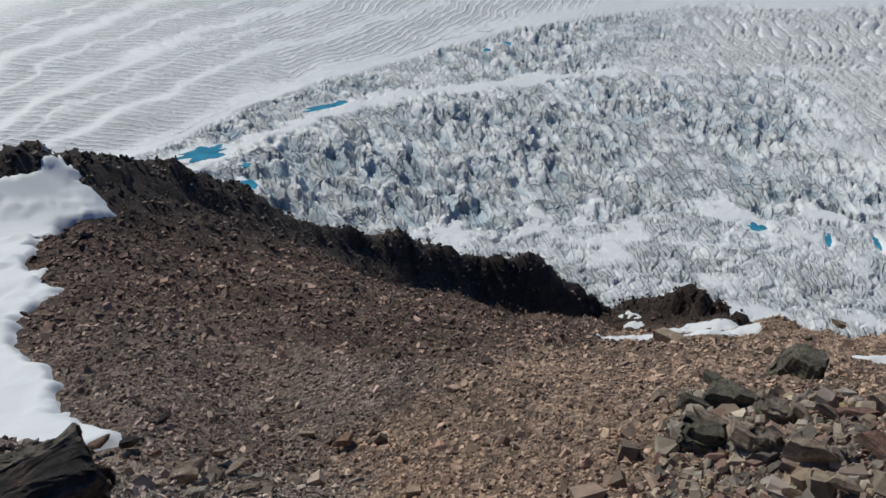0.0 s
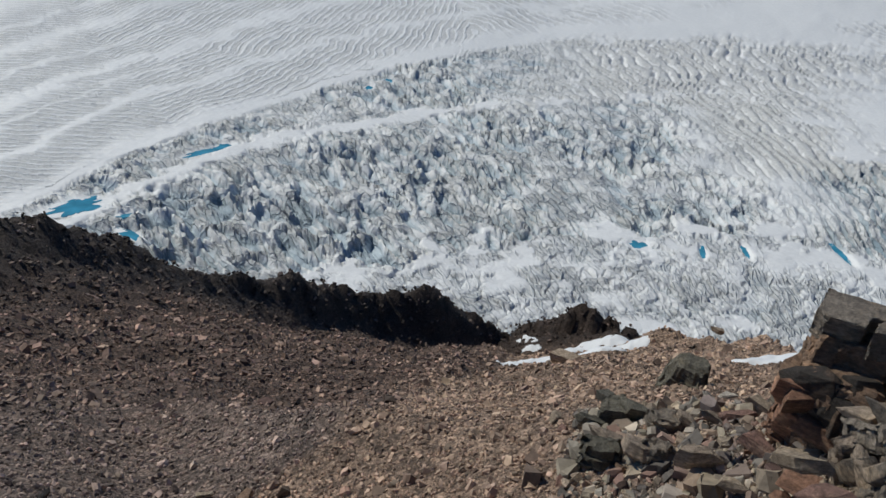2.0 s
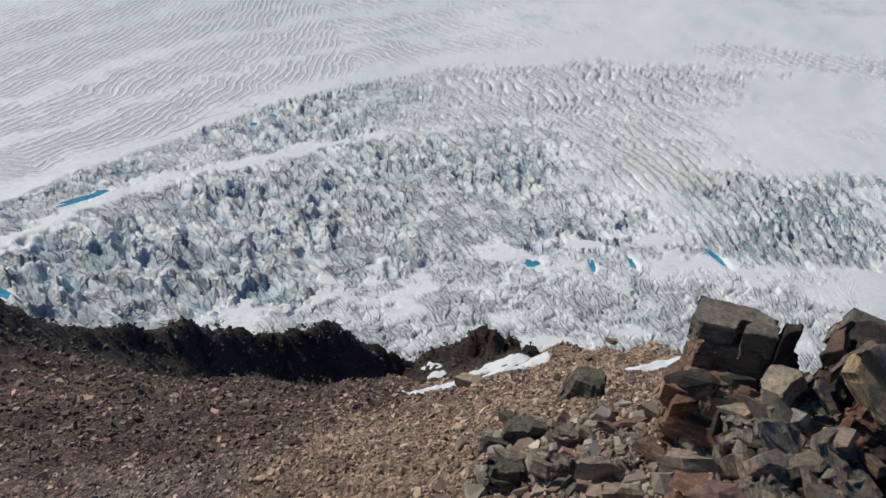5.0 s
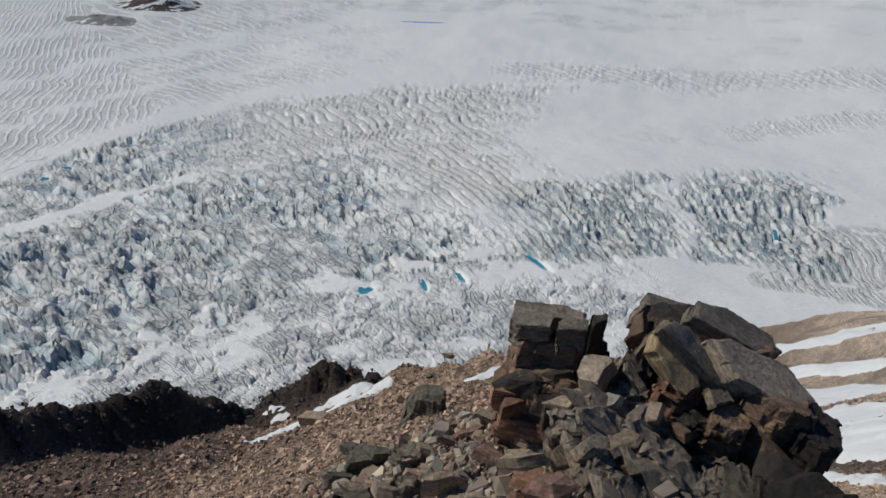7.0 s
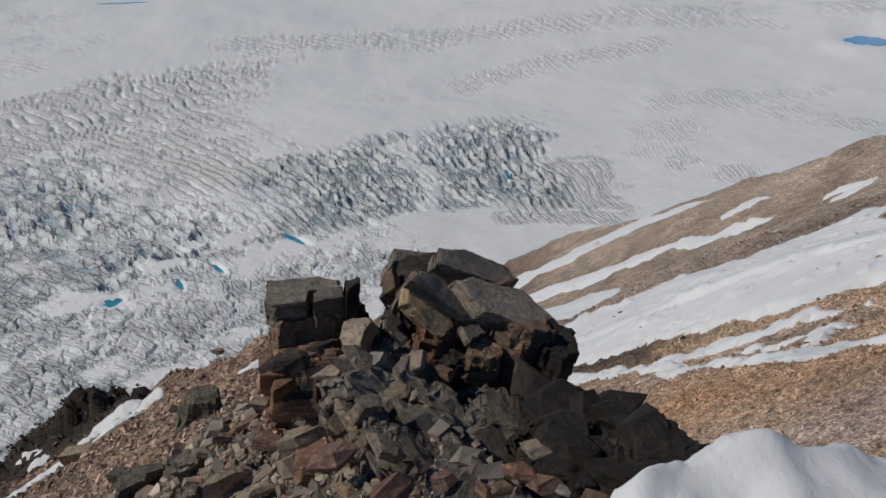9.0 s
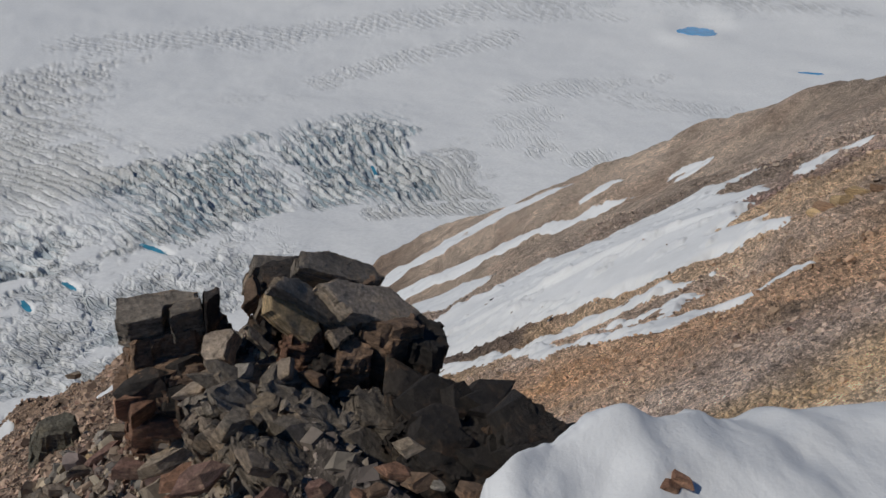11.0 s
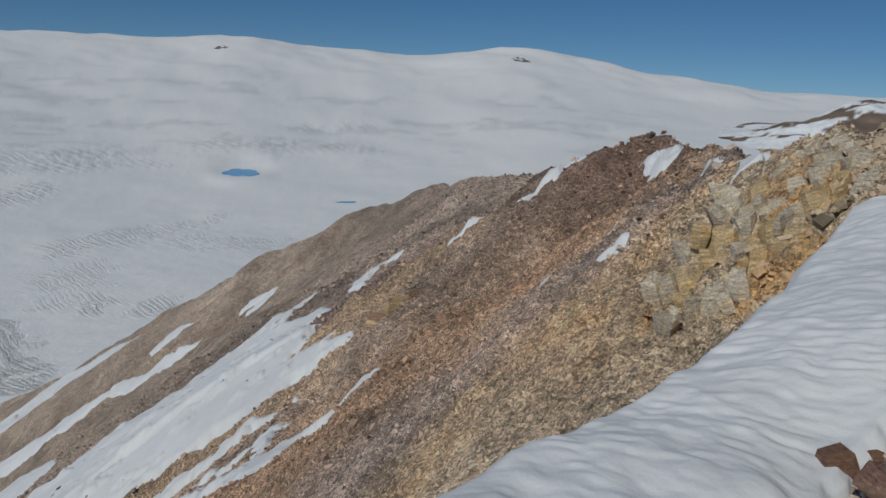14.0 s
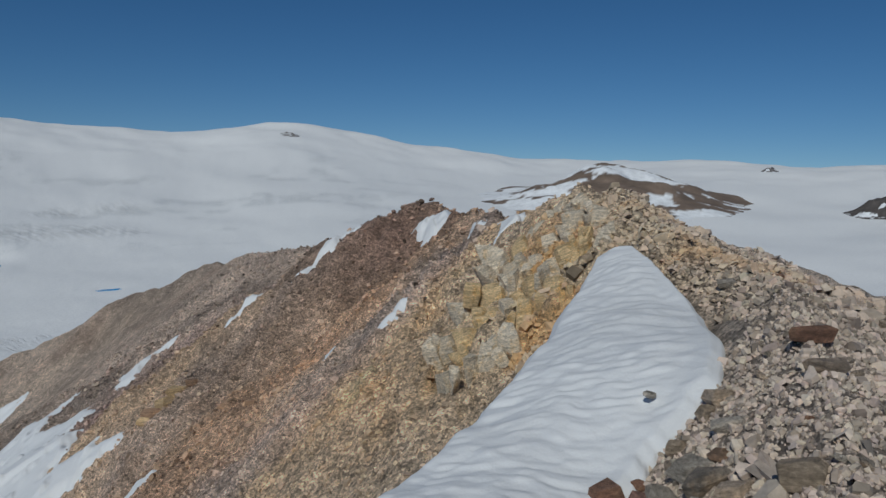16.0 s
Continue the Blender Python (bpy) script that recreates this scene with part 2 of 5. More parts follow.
MAIN_CREST = [(-60, -16, -14), (-14, -5, -4.2), (-4, -2.2, -2.3), (0.2, -0.9, -1.62), (2.6, -3.6, -1.3), (5.5, -6.6, -1.0),
              (10.6, -8.5, -0.5), (14, -9.2, -1.0), (20, -11, -1.75), (26.8, -14.8, -2.35), (34.6, -15.9, -2.95)]
SHOULDER = [(34.6, -15.9, -2.95), (41, -17.5, -6.2), (70, -20, -9.6), (108, -17, -16.4), (119.7, -8.4, -20.9), (130, 9, -32),
            (137, 27, -44.5), (144.5, 40, -56), (184, 78, -84), (198, 117, -114), (240, 220, -225)]
LEFT_SPUR = [(-21.6, 19.4, -11.1), (-16.9, 24.8, -12.1), (-16.0, 26.6, -12.7), (-14.7, 28.4, -14.0), (-13.3, 31.3, -15.9), (-11.4, 35.2, -18.4), (-9.3, 38.9, -22.2),
             (-5.4, 43.7, -26.1), (-1.9, 47.0, -29.7), (2.1, 50.0, -31.4), (7.6, 52.5, -33.6), (11.0, 53.9, -36.1), (14.1, 54.7, -38.8), (15.9, 55.2, -40.7)]
DARK_PEAK = [(15.8, 54.8, -39.8), (17.2, 54.3, -38.1), (19.4, 53.6, -37.6), (20.9, 53, -35.8), (22.2, 52.5, -34.9), (23.9, 51.8, -35.6), (24.8, 51.3, -36.6), (26.4, 50.5, -36.2), (27.7, 49.8, -37.2), (34, 62, -48)]
PINNACLE_SPUR = [(1.9, 0.2, -2.25), (2.7, 1.1, -2.6), (3.3, 2.1, -2.95), (3.9, 2.9, -3.0), (4.5, 3.5, -3.15), (5.4, 4.9, -4.3), (9, 10, -8.0), (16, 20.5, -15.5),
                 (23.5, 30, -23.2), (24.5, 34, -26), (22.5, 39, -28.5), (24, 46, -34)]


def bare_ground(x, y):
    """The mountain without its small relief."""
    d, side, place = along(x, y, MAIN_CREST)
    main = ridge(x, y, MAIN_CREST, 0.84, 0.33) + 0.12 * np.exp(-((d / 2.5) ** 2))
    h = fused(main, ridge(x, y, SHOULDER, 0.72, 0.8, soft=2.5), 1.5)
    r, a = np.hypot(x, y), np.degrees(np.arctan2(x, y))
    fall = np.interp(a, [-90, -45, -30, -19.6, -4.4, 6.7, 16, 26, 60], [0.6, 0.41, 0.417, 0.523, 0.637, 0.687, 0.72, 0.85, 1.1])
    hollow = -3.0 - fall * np.minimum(r, 55) - 1.2 * np.maximum(0, r - 55) - np.where((a < -90) | (a > 60), 60, 0)
    h = fused(h, hollow, 0.5)
    # fill between the flank's near rib and far shoulder, shaped to fit the view
    share = np.clip((r - 38) / 42, 0, 1)
    view_fill = r * np.tan(np.radians(-32.1 + 0.556 * (a - 66) + share * (2.4 + 0.032 * (a - 66)))) - 2.0 * np.maximum(0, 38 - r) - 0.6 * np.maximum(0, r - 80)
    h = fused(h, np.where((a > 50) & (a < 112), view_fill - 1.0 * np.maximum(0, 63 - a) - 1.5 * np.maximum(0, a - 101), -900), 0.5)
    h = fused(h, spur(x, y, LEFT_SPUR, 0.9, 0.9, 0.7, 1.5, lambda place: 0.42 + 0.58 * step(2.5, 9.0, place), 0.6), 1.6)
    h = fused(h, ridge(x, y, DARK_PEAK, 1.4, 0.72, 1.1, 1.7, 0.3), 0.8)
    h = fused(h, spur(x, y, PINNACLE_SPUR, 0.5, 0.75, 0.35, 0.8), 0.4)
    h = h + 1.5 * np.exp(-(((x + 2.5) / 0.8) ** 2 + ((y - 2.6) / 0.8) ** 2))
    a = np.degrees(np.arctan2(x, y))
    brink = np.maximum(0, np.hypot(x, y) - 56 - 4 * step(15, 19, a) - 4 * (1 - step(-4, 6, a))) * (1 - step(48, 60, a))
    return h - 0.5 * brink


def hollow_fold(r):
    """Where the dark slope meets the tan one in the hollow, in degrees round the lookout."""
    return np.interp(r, [5, 5.6, 6.2, 8, 16, 20, 28], [-16, -8, 2, 6, 11, 14.5, 16.5])


def relief(x, y):
    """Small relief: hummocks, ledges and loose stones."""
    r = np.hypot(x, y)
    far = np.clip(r / 30, 0.05, 1.6)
    out = 0.55 * far * fbm(x / 9, y / 9, 3, 3) + 0.16 * np.clip(r / 12, 0.15, 1.5) * fbm(x / 1.7, y / 1.7, 4, 11, 0.6)
    crag = np.exp(-((along(x, y, LEFT_SPUR)[0] / 2.4) ** 2)) + 1.8 * np.exp(-((along(x, y, DARK_PEAK)[0] / 2.2) ** 2))
    tooth = cells(x / 1.5 + 0.4 * vnoise(x, y, 25), y / 1.2, 27)
    out = out + step(22, 34, r) * crag * (0.75 * (tooth[2] - 0.55) - 0.3 * np.exp(-tooth[1] / 0.1) + 0.35 * vnoise(x / 2.6, y / 2.6, 28))
    out = out + (0.30 - 0.20 * np.exp(-((np.hypot(x + 17, y - 26) / 7) ** 2))) * crag * (0.5 - np.abs(fbm(x / 3.4, y / 3.4, 4, 29, 0.45)))
    rough = np.exp(-((along(x, y, MAIN_CREST[6:])[0] / 4.0) ** 2)) * step(9, 13, x)
    f1, gap, own = cells(x / 1.1 + 0.3 * vnoise(x, y, 5), y / 0.8, 31)
    a = np.degrees(np.arctan2(x, y))
    flank = step(60, 68, a) * (1 - step(112, 126, a)) * step(7, 12, r) * (1 - step(50, 90, r))
    out = out + 0.22 * flank * np.clip(r / 18, 0.5, 1.6) * (0.4 - np.abs(fbm(x / 2.2 + 0.4 * y, y / 3.0, 4, 37, 0.6)))
    out = out + 0.7 * step(9, 22, r) * (1 - step(30, 42, r)) * (1 - step(-3.0, 0.6, a - hollow_fold(r) + 1.2 * vnoise(x / 2, y / 2, 33))) * step(-30, 0, a)
    joints = np.exp(-(((x - 9.8) / 2.6) ** 2 + ((y + 6.3) / 1.9) ** 2))
    g1, split, lump = cells((x + 0.3 * y) / 0.42 + 0.3 * vnoise(x * 2, y * 2, 6), (y - 0.3 * x) / 0.7, 35)
    out = out + joints * (0.34 * (lump - 0.5) - 0.16 * np.exp(-split / 0.09))
    return out + rough * (1 - 0.65 * step(24, 30, x)) * (0.5 * (own - 0.5) - 0.25 * np.exp(-gap / 0.08))


def ground(x, y):
    return bare_ground(x, y) + relief(x, y)


FLOOR = -330.0


def ice_height(x, y):
    """The glacier and the ice cap behind it, without crevasses."""
    r, a = np.hypot(x, y), np.degrees(np.arctan2(x, y))
    rim = 128 - 60 * step(100, 124, a) * step(-200, 100, a) - 75 * step(108, 124, a)
    rim = rim + 34 * np.exp(-(((a - 83) / 4.0) ** 2)) + 60 * np.exp(-(((a - 105) / 5.0) ** 2))
    s = np.clip((r - 1300) / 3300, 0, 1)
    h = FLOOR + (rim - FLOOR) * s**1.6
    return h + (6 + 14 * s) * fbm(x / 420, y / 420, 3, 41)


# ---- mesh helpers ----
def raw_mesh(name, verts, quads, colours=None, layer="rock", smooth=True):
    """A mesh from arrays: verts (n, 3), quads (m, 4)."""
    me = bpy.data.meshes.new(name)
    me.vertices.add(len(verts))
    me.vertices.foreach_set("co", np.ascontiguousarray(verts, np.float32).ravel())
    me.loops.add(quads.size)
    me.loops.foreach_set("vertex_index", np.ascontiguousarray(quads, np.int32).ravel())
    me.polygons.add(len(quads))
    me.polygons.foreach_set("loop_start", np.arange(0, quads.size, 4, dtype=np.int32))
    me.polygons.foreach_set("use_smooth", np.full(len(quads), smooth))
    me.update(calc_edges=True)
    if colours is not None:
        at = me.color_attributes.new(layer, "FLOAT_COLOR", "POINT")
        at.data.foreach_set("color", np.concatenate([colours, np.ones((len(verts), 1))], 1).astype(np.float32).ravel())
    return me


def sheet(name, angles, reach, surface, mat, colour=None, layer="rock", keep=None, wrap=False, smooth=True, extra=None):
    """A ground sheet laid out in rings about the lookout: compass angles in degrees, ring radii in metres."""
    a, r = np.meshgrid(np.radians(angles), reach, indexing="ij")
    x, y = r * np.sin(a), r * np.cos(a)
    z = surface(x, y)
    nr = len(reach)
    i, j = np.meshgrid(np.arange(len(angles) - (0 if wrap else 1)), np.arange(nr - 1), indexing="ij")
    i2 = (i + 1) % len(angles)
    quads = np.stack([i * nr + j, i * nr + j + 1, i2 * nr + j + 1, i2 * nr + j], -1).reshape(-1, 4)
    verts = np.stack([x, y, z], -1).reshape(-1, 3)
    cols = None if colour is None else colour(x, y).reshape(-1, 3)
    more = None if extra is None else extra(x, y)
    if keep is not None:
        good = keep(x, y).ravel()
        quads = quads[good[quads].any(1)]
        used = np.unique(quads)
        renum = np.zeros(len(verts), int)
        renum[used] = np.arange(len(used))
        quads, verts = renum[quads], verts[used]
        cols = None if cols is None else cols[used]
        more = None if more is None else [m[used] for m in more]
    me = raw_mesh(name, verts, quads, cols, layer, smooth)
    if more is not None:
        me.attributes.new("flow", "FLOAT_VECTOR", "POINT").data.foreach_set("vector", more[0].astype(np.float32).ravel())
        me.attributes.new("kinds", "FLOAT_COLOR", "POINT").data.foreach_set("color", more[1].astype(np.float32).ravel())
    me.materials.append(mat)
    return new(name, me)


def mix3(base, other, amount):
    return base * (1 - amount[..., None]) + np.array(other) * amount[..., None]


# colours of the rock bands down the flank, by distance from the lookout
FLANK_BANDS = [(3, 0.56, 0.47, 0.38), (6.2, 0.64, 0.54, 0.43), (9, 0.66, 0.54, 0.41), (10.3, 0.64, 0.48, 0.32), (11.9, 0.40, 0.325, 0.28), (14, 0.38, 0.31, 0.265), (15.6, 0.42, 0.31, 0.23),
               (18, 0.44, 0.295, 0.20), (22, 0.44, 0.31, 0.215), (29, 0.37, 0.29, 0.235), (32.5, 0.41, 0.305, 0.215), (34.5, 0.37, 0.275, 0.19), (36.5, 0.26, 0.19, 0.165), (42, 0.31, 0.235, 0.20),
               (55, 0.37, 0.30, 0.25), (75, 0.38, 0.31, 0.26), (115, 0.42, 0.345, 0.28)]


def rock_colour(x, y):
    """The kinds of rock over the mountain, with some shade painted into the dark ones."""
    r, a = np.hypot(x, y), np.degrees(np.arctan2(x, y))
    n1, n2 = fbm(x / 6, y / 6, 4, 51), fbm(x / 1.5, y / 1.5, 3, 61)
    c = np.zeros(x.shape + (3,)) + np.array((0.28, 0.195, 0.14))
    # brown scree of the hollow, darker towards the spur
    fold = hollow_fold(r)
    c = mix3(c, (0.21, 0.155, 0.125) + step(6.5, 14, r)[..., None] * np.array((-0.085, -0.072, -0.062)), (1 - step(fold - 4, fold + 2.5, a + 2.5 * n1)) * step(4, 6, r))
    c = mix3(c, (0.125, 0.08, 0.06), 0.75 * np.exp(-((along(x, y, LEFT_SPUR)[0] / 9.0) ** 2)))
    # spur and peak: dark rock, with their near faces' shade in the colour
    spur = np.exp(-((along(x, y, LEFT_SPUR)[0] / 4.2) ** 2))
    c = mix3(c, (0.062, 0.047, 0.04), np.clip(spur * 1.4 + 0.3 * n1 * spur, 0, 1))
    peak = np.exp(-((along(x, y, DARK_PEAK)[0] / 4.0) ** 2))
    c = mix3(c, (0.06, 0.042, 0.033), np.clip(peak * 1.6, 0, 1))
    c = mix3(c, (0.25, 0.20, 0.165), (1 - step(4.7, 6.0, r + 0.4 * n1)) * (1 - step(-14, 0, a + 6 * n1)))
    # the long flank: bands of rock that run down the slope
    flank = step(58, 66, a) * (1 - step(150, 165, a)) * step(3, 6, r)
    b = np.maximum(x + 0.5 * y, 1)
    b = b + 0.07 * b * fbm(x / 9, y / 14, 3, 71) + (0.5 + 0.02 * b) * n2
    f = np.stack([np.interp(b, [k[0] for k in FLANK_BANDS], [k[j] for k in FLANK_BANDS]) for j in (1, 2, 3)], -1)
    f = mix3(f, (0.30, 0.20, 0.155), np.exp(-(((x - 33) / 5) ** 2 + ((y + 13.5) / 3.5) ** 2)))
    f = mix3(f, (0.58, 0.33, 0.13), step(0.25, 0.9, n1) * (1 - step(26, 36, x)) * 0.25)
    f = mix3(f, (0.30, 0.20, 0.155), step(0.3, 0.9, fbm(x / 4 + 4, y / 7, 3, 77)) * 0.3 * step(9, 13, b))
    f = mix3(f, (0.66, 0.45, 0.27), 0.85 * np.exp(-(((x - 11) / 3.0) ** 2 + ((y + 5.2) / 2.0) ** 2)))
    f = f * (1.2 + 0.24 * fbm(np.log(b) * 7, y / (2 + 0.15 * b), 3, 79) + 0.2 * fbm(x / (0.7 + 0.05 * r), y / (0.7 + 0.05 * r), 2, 83) + 0.16 * fbm(x / (2 + 0.05 * r), y / (2 + 0.05 * r), 2, 85))[..., None]
    f = mix3(f, (0.55, 0.31, 0.16), 0.35 * step(0.45, 1.0, fbm(x / 3 + 9, y / 4, 4, 87)) * (1 - step(28, 38, x)))
    # dark strip below the snow field: its shade put into the rock colour
    f = mix3(f, (0.15, 0.115, 0.095), 0.9 * step(8.4, 9.6, y + 0.8 * n2) * np.exp(-((along(x, y, [(31.3, 17.0), (31.0, 13.5), (30.9, 9.9), (30.8, 8.6)])[0] / 1.7) ** 2)))
    f = f * np.array((1.03, 0.985, 0.945))
    c = c * (1 - flank[..., None]) + f * flank[..., None]
    # pale rubble on the summit
    summit = step(118, 132, a) * (1 - step(10, 15, x)) + (1 - step(-150, -140, a))
    summit = summit * step(-1.0, 0.4, (-5.8 * (x - 4.2) - 4.15 * (y + 1.0)) / 7.1)
    c = mix3(c, (0.44, 0.36, 0.295), np.clip(summit, 0, 1) * (1 - 0.3 * np.clip(n1, 0, 1)))
    c = mix3(c, (0.66, 0.52, 0.36) + step(-0.1, 0.5, n2 + n1)[..., None] * np.array((0.0, -0.12, -0.19)), 0.9 * np.exp(-(((x - 9.6) / 3.2) ** 2 + ((y + 6.6) / 2.2) ** 2)))
    c = mix3(c, (0.20, 0.165, 0.14), np.clip(np.exp(-((along(x, y, PINNACLE_SPUR[:4])[0] / 1.6) ** 2)), 0, 1))
    return np.clip(c * (1 + 0.16 * n1 + 0.2 * n2)[..., None], 0.02, 0.8)


# ---- mountain ----
near_angles = np.concatenate([np.arange(-46, 156, 0.32), np.arange(156, 314, 2.0)])
reach = np.concatenate([[0.01, 0.12, 0.25, 0.38], np.exp(np.linspace(np.log(0.5), np.log(260), 390)), np.linspace(275, 640, 18)])
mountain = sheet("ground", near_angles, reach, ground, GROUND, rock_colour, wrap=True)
tagged(mountain, "steep brown and ochre scree mountainside with rocky spurs", "mountain", kind="structure")


# ---- snow ----
# old snow in the gullies of the flank: lines in plan with half widths
STREAKS = []
STREAKS.append(("long streak of old snow in the upper gully", [[(131.1, 36.4, 2.43), (135.5, 44.4, 3.29), (134.8, 51.8, 6.21), (131.8, 57.3, 6.22), (128.3, 62.5, 5.82), (124.3, 68.9, 4.62)]]))
STREAKS.append(("narrow streak of old snow down the flank", [[(109.0, 15.9, 0.64), (108.6, 22.0, 1.25), (108.9, 29.6, 1.57), (109.0, 37.7, 2.05), (109.1, 46.4, 2.35), (108.3, 53.0, 2.82), (107.4, 58.7, 2.97)]]))
STREAKS.append(("thin broken streak of old snow", [[(116.2, 21.6, 0.77), (116.2, 24.6, 1.31), (115.3, 27.4, 0.81)]]))
STREAKS.append(("broad field of old white snow filling the gully", [[(73.1, 0.1, 1.12), (68.4, 2.9, 2.60), (65.2, 5.2, 3.34), (59.3, 6.9, 5.79), (54.0, 9.3, 7.00), (49.7, 11.9, 7.00), (40.5, 13.0, 4.58), (38.6, 15.1, 4.69), (35.0, 15.6, 3.09)],
                [(33.0, -1.1, 0.28), (33.4, 0.1, 0.75), (33.7, 1.4, 1.58), (33.4, 3.6, 1.89), (33.4, 5.8, 2.09), (33.4, 8.2, 1.96), (32.9, 10.5, 2.22), (32.2, 13.0, 2.20), (31.7, 15.0, 1.87)],
                [(37.2, 2.6, 1.00), (37.8, 3.9, 2.60), (37.7, 4.7, 4.00), (37.5, 5.7, 4.50), (37.2, 6.7, 4.50), (37.0, 7.8, 4.00), (36.8, 9.1, 3.00)],
                [(46.0, 4.7, 5.2), (42.5, 7.7, 5.0), (39.5, 9.9, 4.2), (37.0, 12.2, 3.8), (35.0, 14.5, 3.4), (33.0, 16.2, 2.2)],
                [(88.6, 38.2, 2.75), (90.2, 41.8, 5.2), (92.8, 46.6, 6.0)],
                [(79.7, 34.0, 3.49), (81.3, 38.1, 6.43), (72.0, 37.0, 2.70), (39.7, 21.2, 0.78)]]))
STREAKS.append(("thin tail of old snow along the lower gully", [[(23.0, -1.7, 0.20), (23.2, -0.6, 0.36), (23.0, 0.4, 0.52), (22.5, 1.8, 1.10), (22.8, 3.3, 0.97), (26.0, 6.0, 0.59), (28.2, 9.0, 0.59), (29.0, 11.7, 0.63), (29.5, 13.1, 0.43)],
                [(29.9, 3.4, 0.37), (29.3, 4.7, 0.73), (29.3, 6.0, 0.73), (28.9, 7.2, 0.79), (28.7, 8.6, 0.67)]]))
STREAKS.append(("small leftover patch of old snow on the scree", [[(29.7, 2.1, 0.24), (30.0, 2.8, 0.21)],
                [(26.9, 1.4, 0.35), (27.5, 2.0, 0.34), (24.7, 2.0, 0.12)]]))
STREAKS.append(("small leftover patch of old snow on the scree", [[(26.5, 3.3, 0.38), (27.2, 4.4, 0.56)]]))
STREAKS.append(("small leftover patch of old snow on the scree", [[(29.5, 1.1, 0.20), (29.5, 1.3, 0.13)]]))
STREAKS.append(("short streak of old snow on the upper flank", [[(52.6, -5.0, 0.55), (52.0, -3.5, 0.9), (48.5, -2.3, 0.35)]]))
STREAKS.append(("stony patch of old snow on the upper flank", [[(35.8, -8.1, 0.22), (35.4, -7.2, 0.42), (35.0, -6.3, 0.22)]]))
STREAKS.append(("thin broken streak of old snow", [[(110.1, 8.7, 0.63), (109.5, 13.0, 0.40)]]))
STREAKS.append(("steep ribbon of snow along the ridge edge", [[(35.0, -12.5, 0.36), (34.8, -11.3, 0.36), (34.1, -10.0, 0.2), (33.6, -8.7, 0.12)]]))
STREAKS.append(("small leftover patch of old snow on the scree", [[(15.0, -6.5, 0.13), (15.1, -6.2, 0.22), (15.4, -6.0, 0.10)]]))
STREAKS.append(("small leftover patch of old snow on the scree", [[(19.7, -6.5, 0.12), (17.9, -5.8, 0.12)]]))
STREAKS.append(("snow wedge in a notch of the ridge", [[(30.8, -15.1, 1.19), (30.1, -14.4, 0.43)]]))
STREAKS.append(("snow wedge in a notch of the ridge", [[(18.6, -10.3, 0.21), (17.6, -9.6, 0.13)]]))
STREAKS.append(("snow wedge in a notch of the ridge", [[(14.4, -9.0, 0.25), (14.0, -8.6, 0.14)]]))


# the bare strip that parts the broad field from its lower tail
BARE_STRIP = [(31.3, 15.4, 0.3), (31.0, 13.5, 0.55), (30.8, 11.7, 0.9), (30.9, 9.9, 1.1), (30.8, 8.6, 1.0), (30.9, 7.2, 0.85), (31.0, 5.8, 0.5)]


def line_depth(x, y, lines):
    """Above zero within the half width of any of the lines."""
    best = np.full(x.shape, -9.0)
    for pts in lines:
        for (ax, ay, wa), (bx, by, wb) in zip(pts, pts[1:]):
            ux, uy = bx - ax, by - ay
            t = np.clip(((x - ax) * ux + (y - ay) * uy) / (ux * ux + uy * uy), 0, 1)
            best = np.maximum(best, wa + t * (wb - wa) - np.hypot(x - ax - t * ux, y - ay - t * uy))
    for (ax, ay, wa), (bx, by, wb) in zip(BARE_STRIP, BARE_STRIP[1:]):
        ux, uy = bx - ax, by - ay
        t = np.clip(((x - ax) * ux + (y - ay) * uy) / (ux * ux + uy * uy), 0, 1)
        best = np.minimum(best, np.hypot(x - ax - t * ux, y - ay - t * uy) - wa - t * (wb - wa))
    r = np.hypot(x, y)
    ragged = 0.0075 * r * fbm(x / (0.05 * r), y / (0.05 * r), 4, 81, 0.65)
    return np.clip((best + ragged) * 0.35, -2.0, 0.35)


def streak_depth(x, y):
    """Depth of the old snow in the gullies of the flank; below zero where the ground is bare."""
    return np.max([line_depth(x, y, lines) for label, lines in STREAKS], axis=0)


# the snow bank along the crest: its lip over the steep side, and its edge on the rubble
LIP = [(2.66, 0.70, -2.16), (3.02, 0.50, -2.08), (3.27, 0.35, -2.09), (3.66, 0.0, -2.24), (3.97, -0.33, -2.33), (4.5, -1.1, -2.31), (4.88, -1.7, -2.27), (5.15, -2.4, -2.18), (5.75, -3.35, -2.0),
       (6.1, -3.9, -1.85), (6.75, -4.65, -1.76), (7.7, -5.7, -1.5), (8.4, -6.6, -1.24)]
SHORE = [(1.9, 0.35), (1.6, -0.1), (1.5, -0.5), (1.6, -0.9), (1.85, -1.35), (2.4, -1.95), (3.0, -2.5), (3.55, -2.95), (3.98, -3.5), (4.17, -4.05), (4.42, -4.75), (6.1, -6.1), (8.0, -6.95)]
STRIP = [((a[0] + b[0]) / 2, (a[1] + b[1]) / 2) for a, b in zip(LIP, SHORE)]
STRIP_HALF = [math.dist(a[:2], b[:2]) / 2 for a, b in zip(LIP, SHORE)]


def strip_depth(x, y):
    """Above zero under the snow bank."""
    d, side, place = along(x, y, STRIP)
    return np.interp(place, np.arange(len(STRIP)), STRIP_HALF) - d


def smooth_line(values, at):
    """Values at whole numbers, joined by a smooth curve."""
    v = np.concatenate([[2 * values[0] - values[1]], values, [2 * values[-1] - values[-2]]])
    k = np.clip(np.floor(at).astype(int), 0, len(values) - 2)
    t = at - k
    a, b, c, d = v[k], v[k + 1], v[k + 2], v[k + 3]
    before, t = np.minimum(t, 0), np.maximum(t, 0)
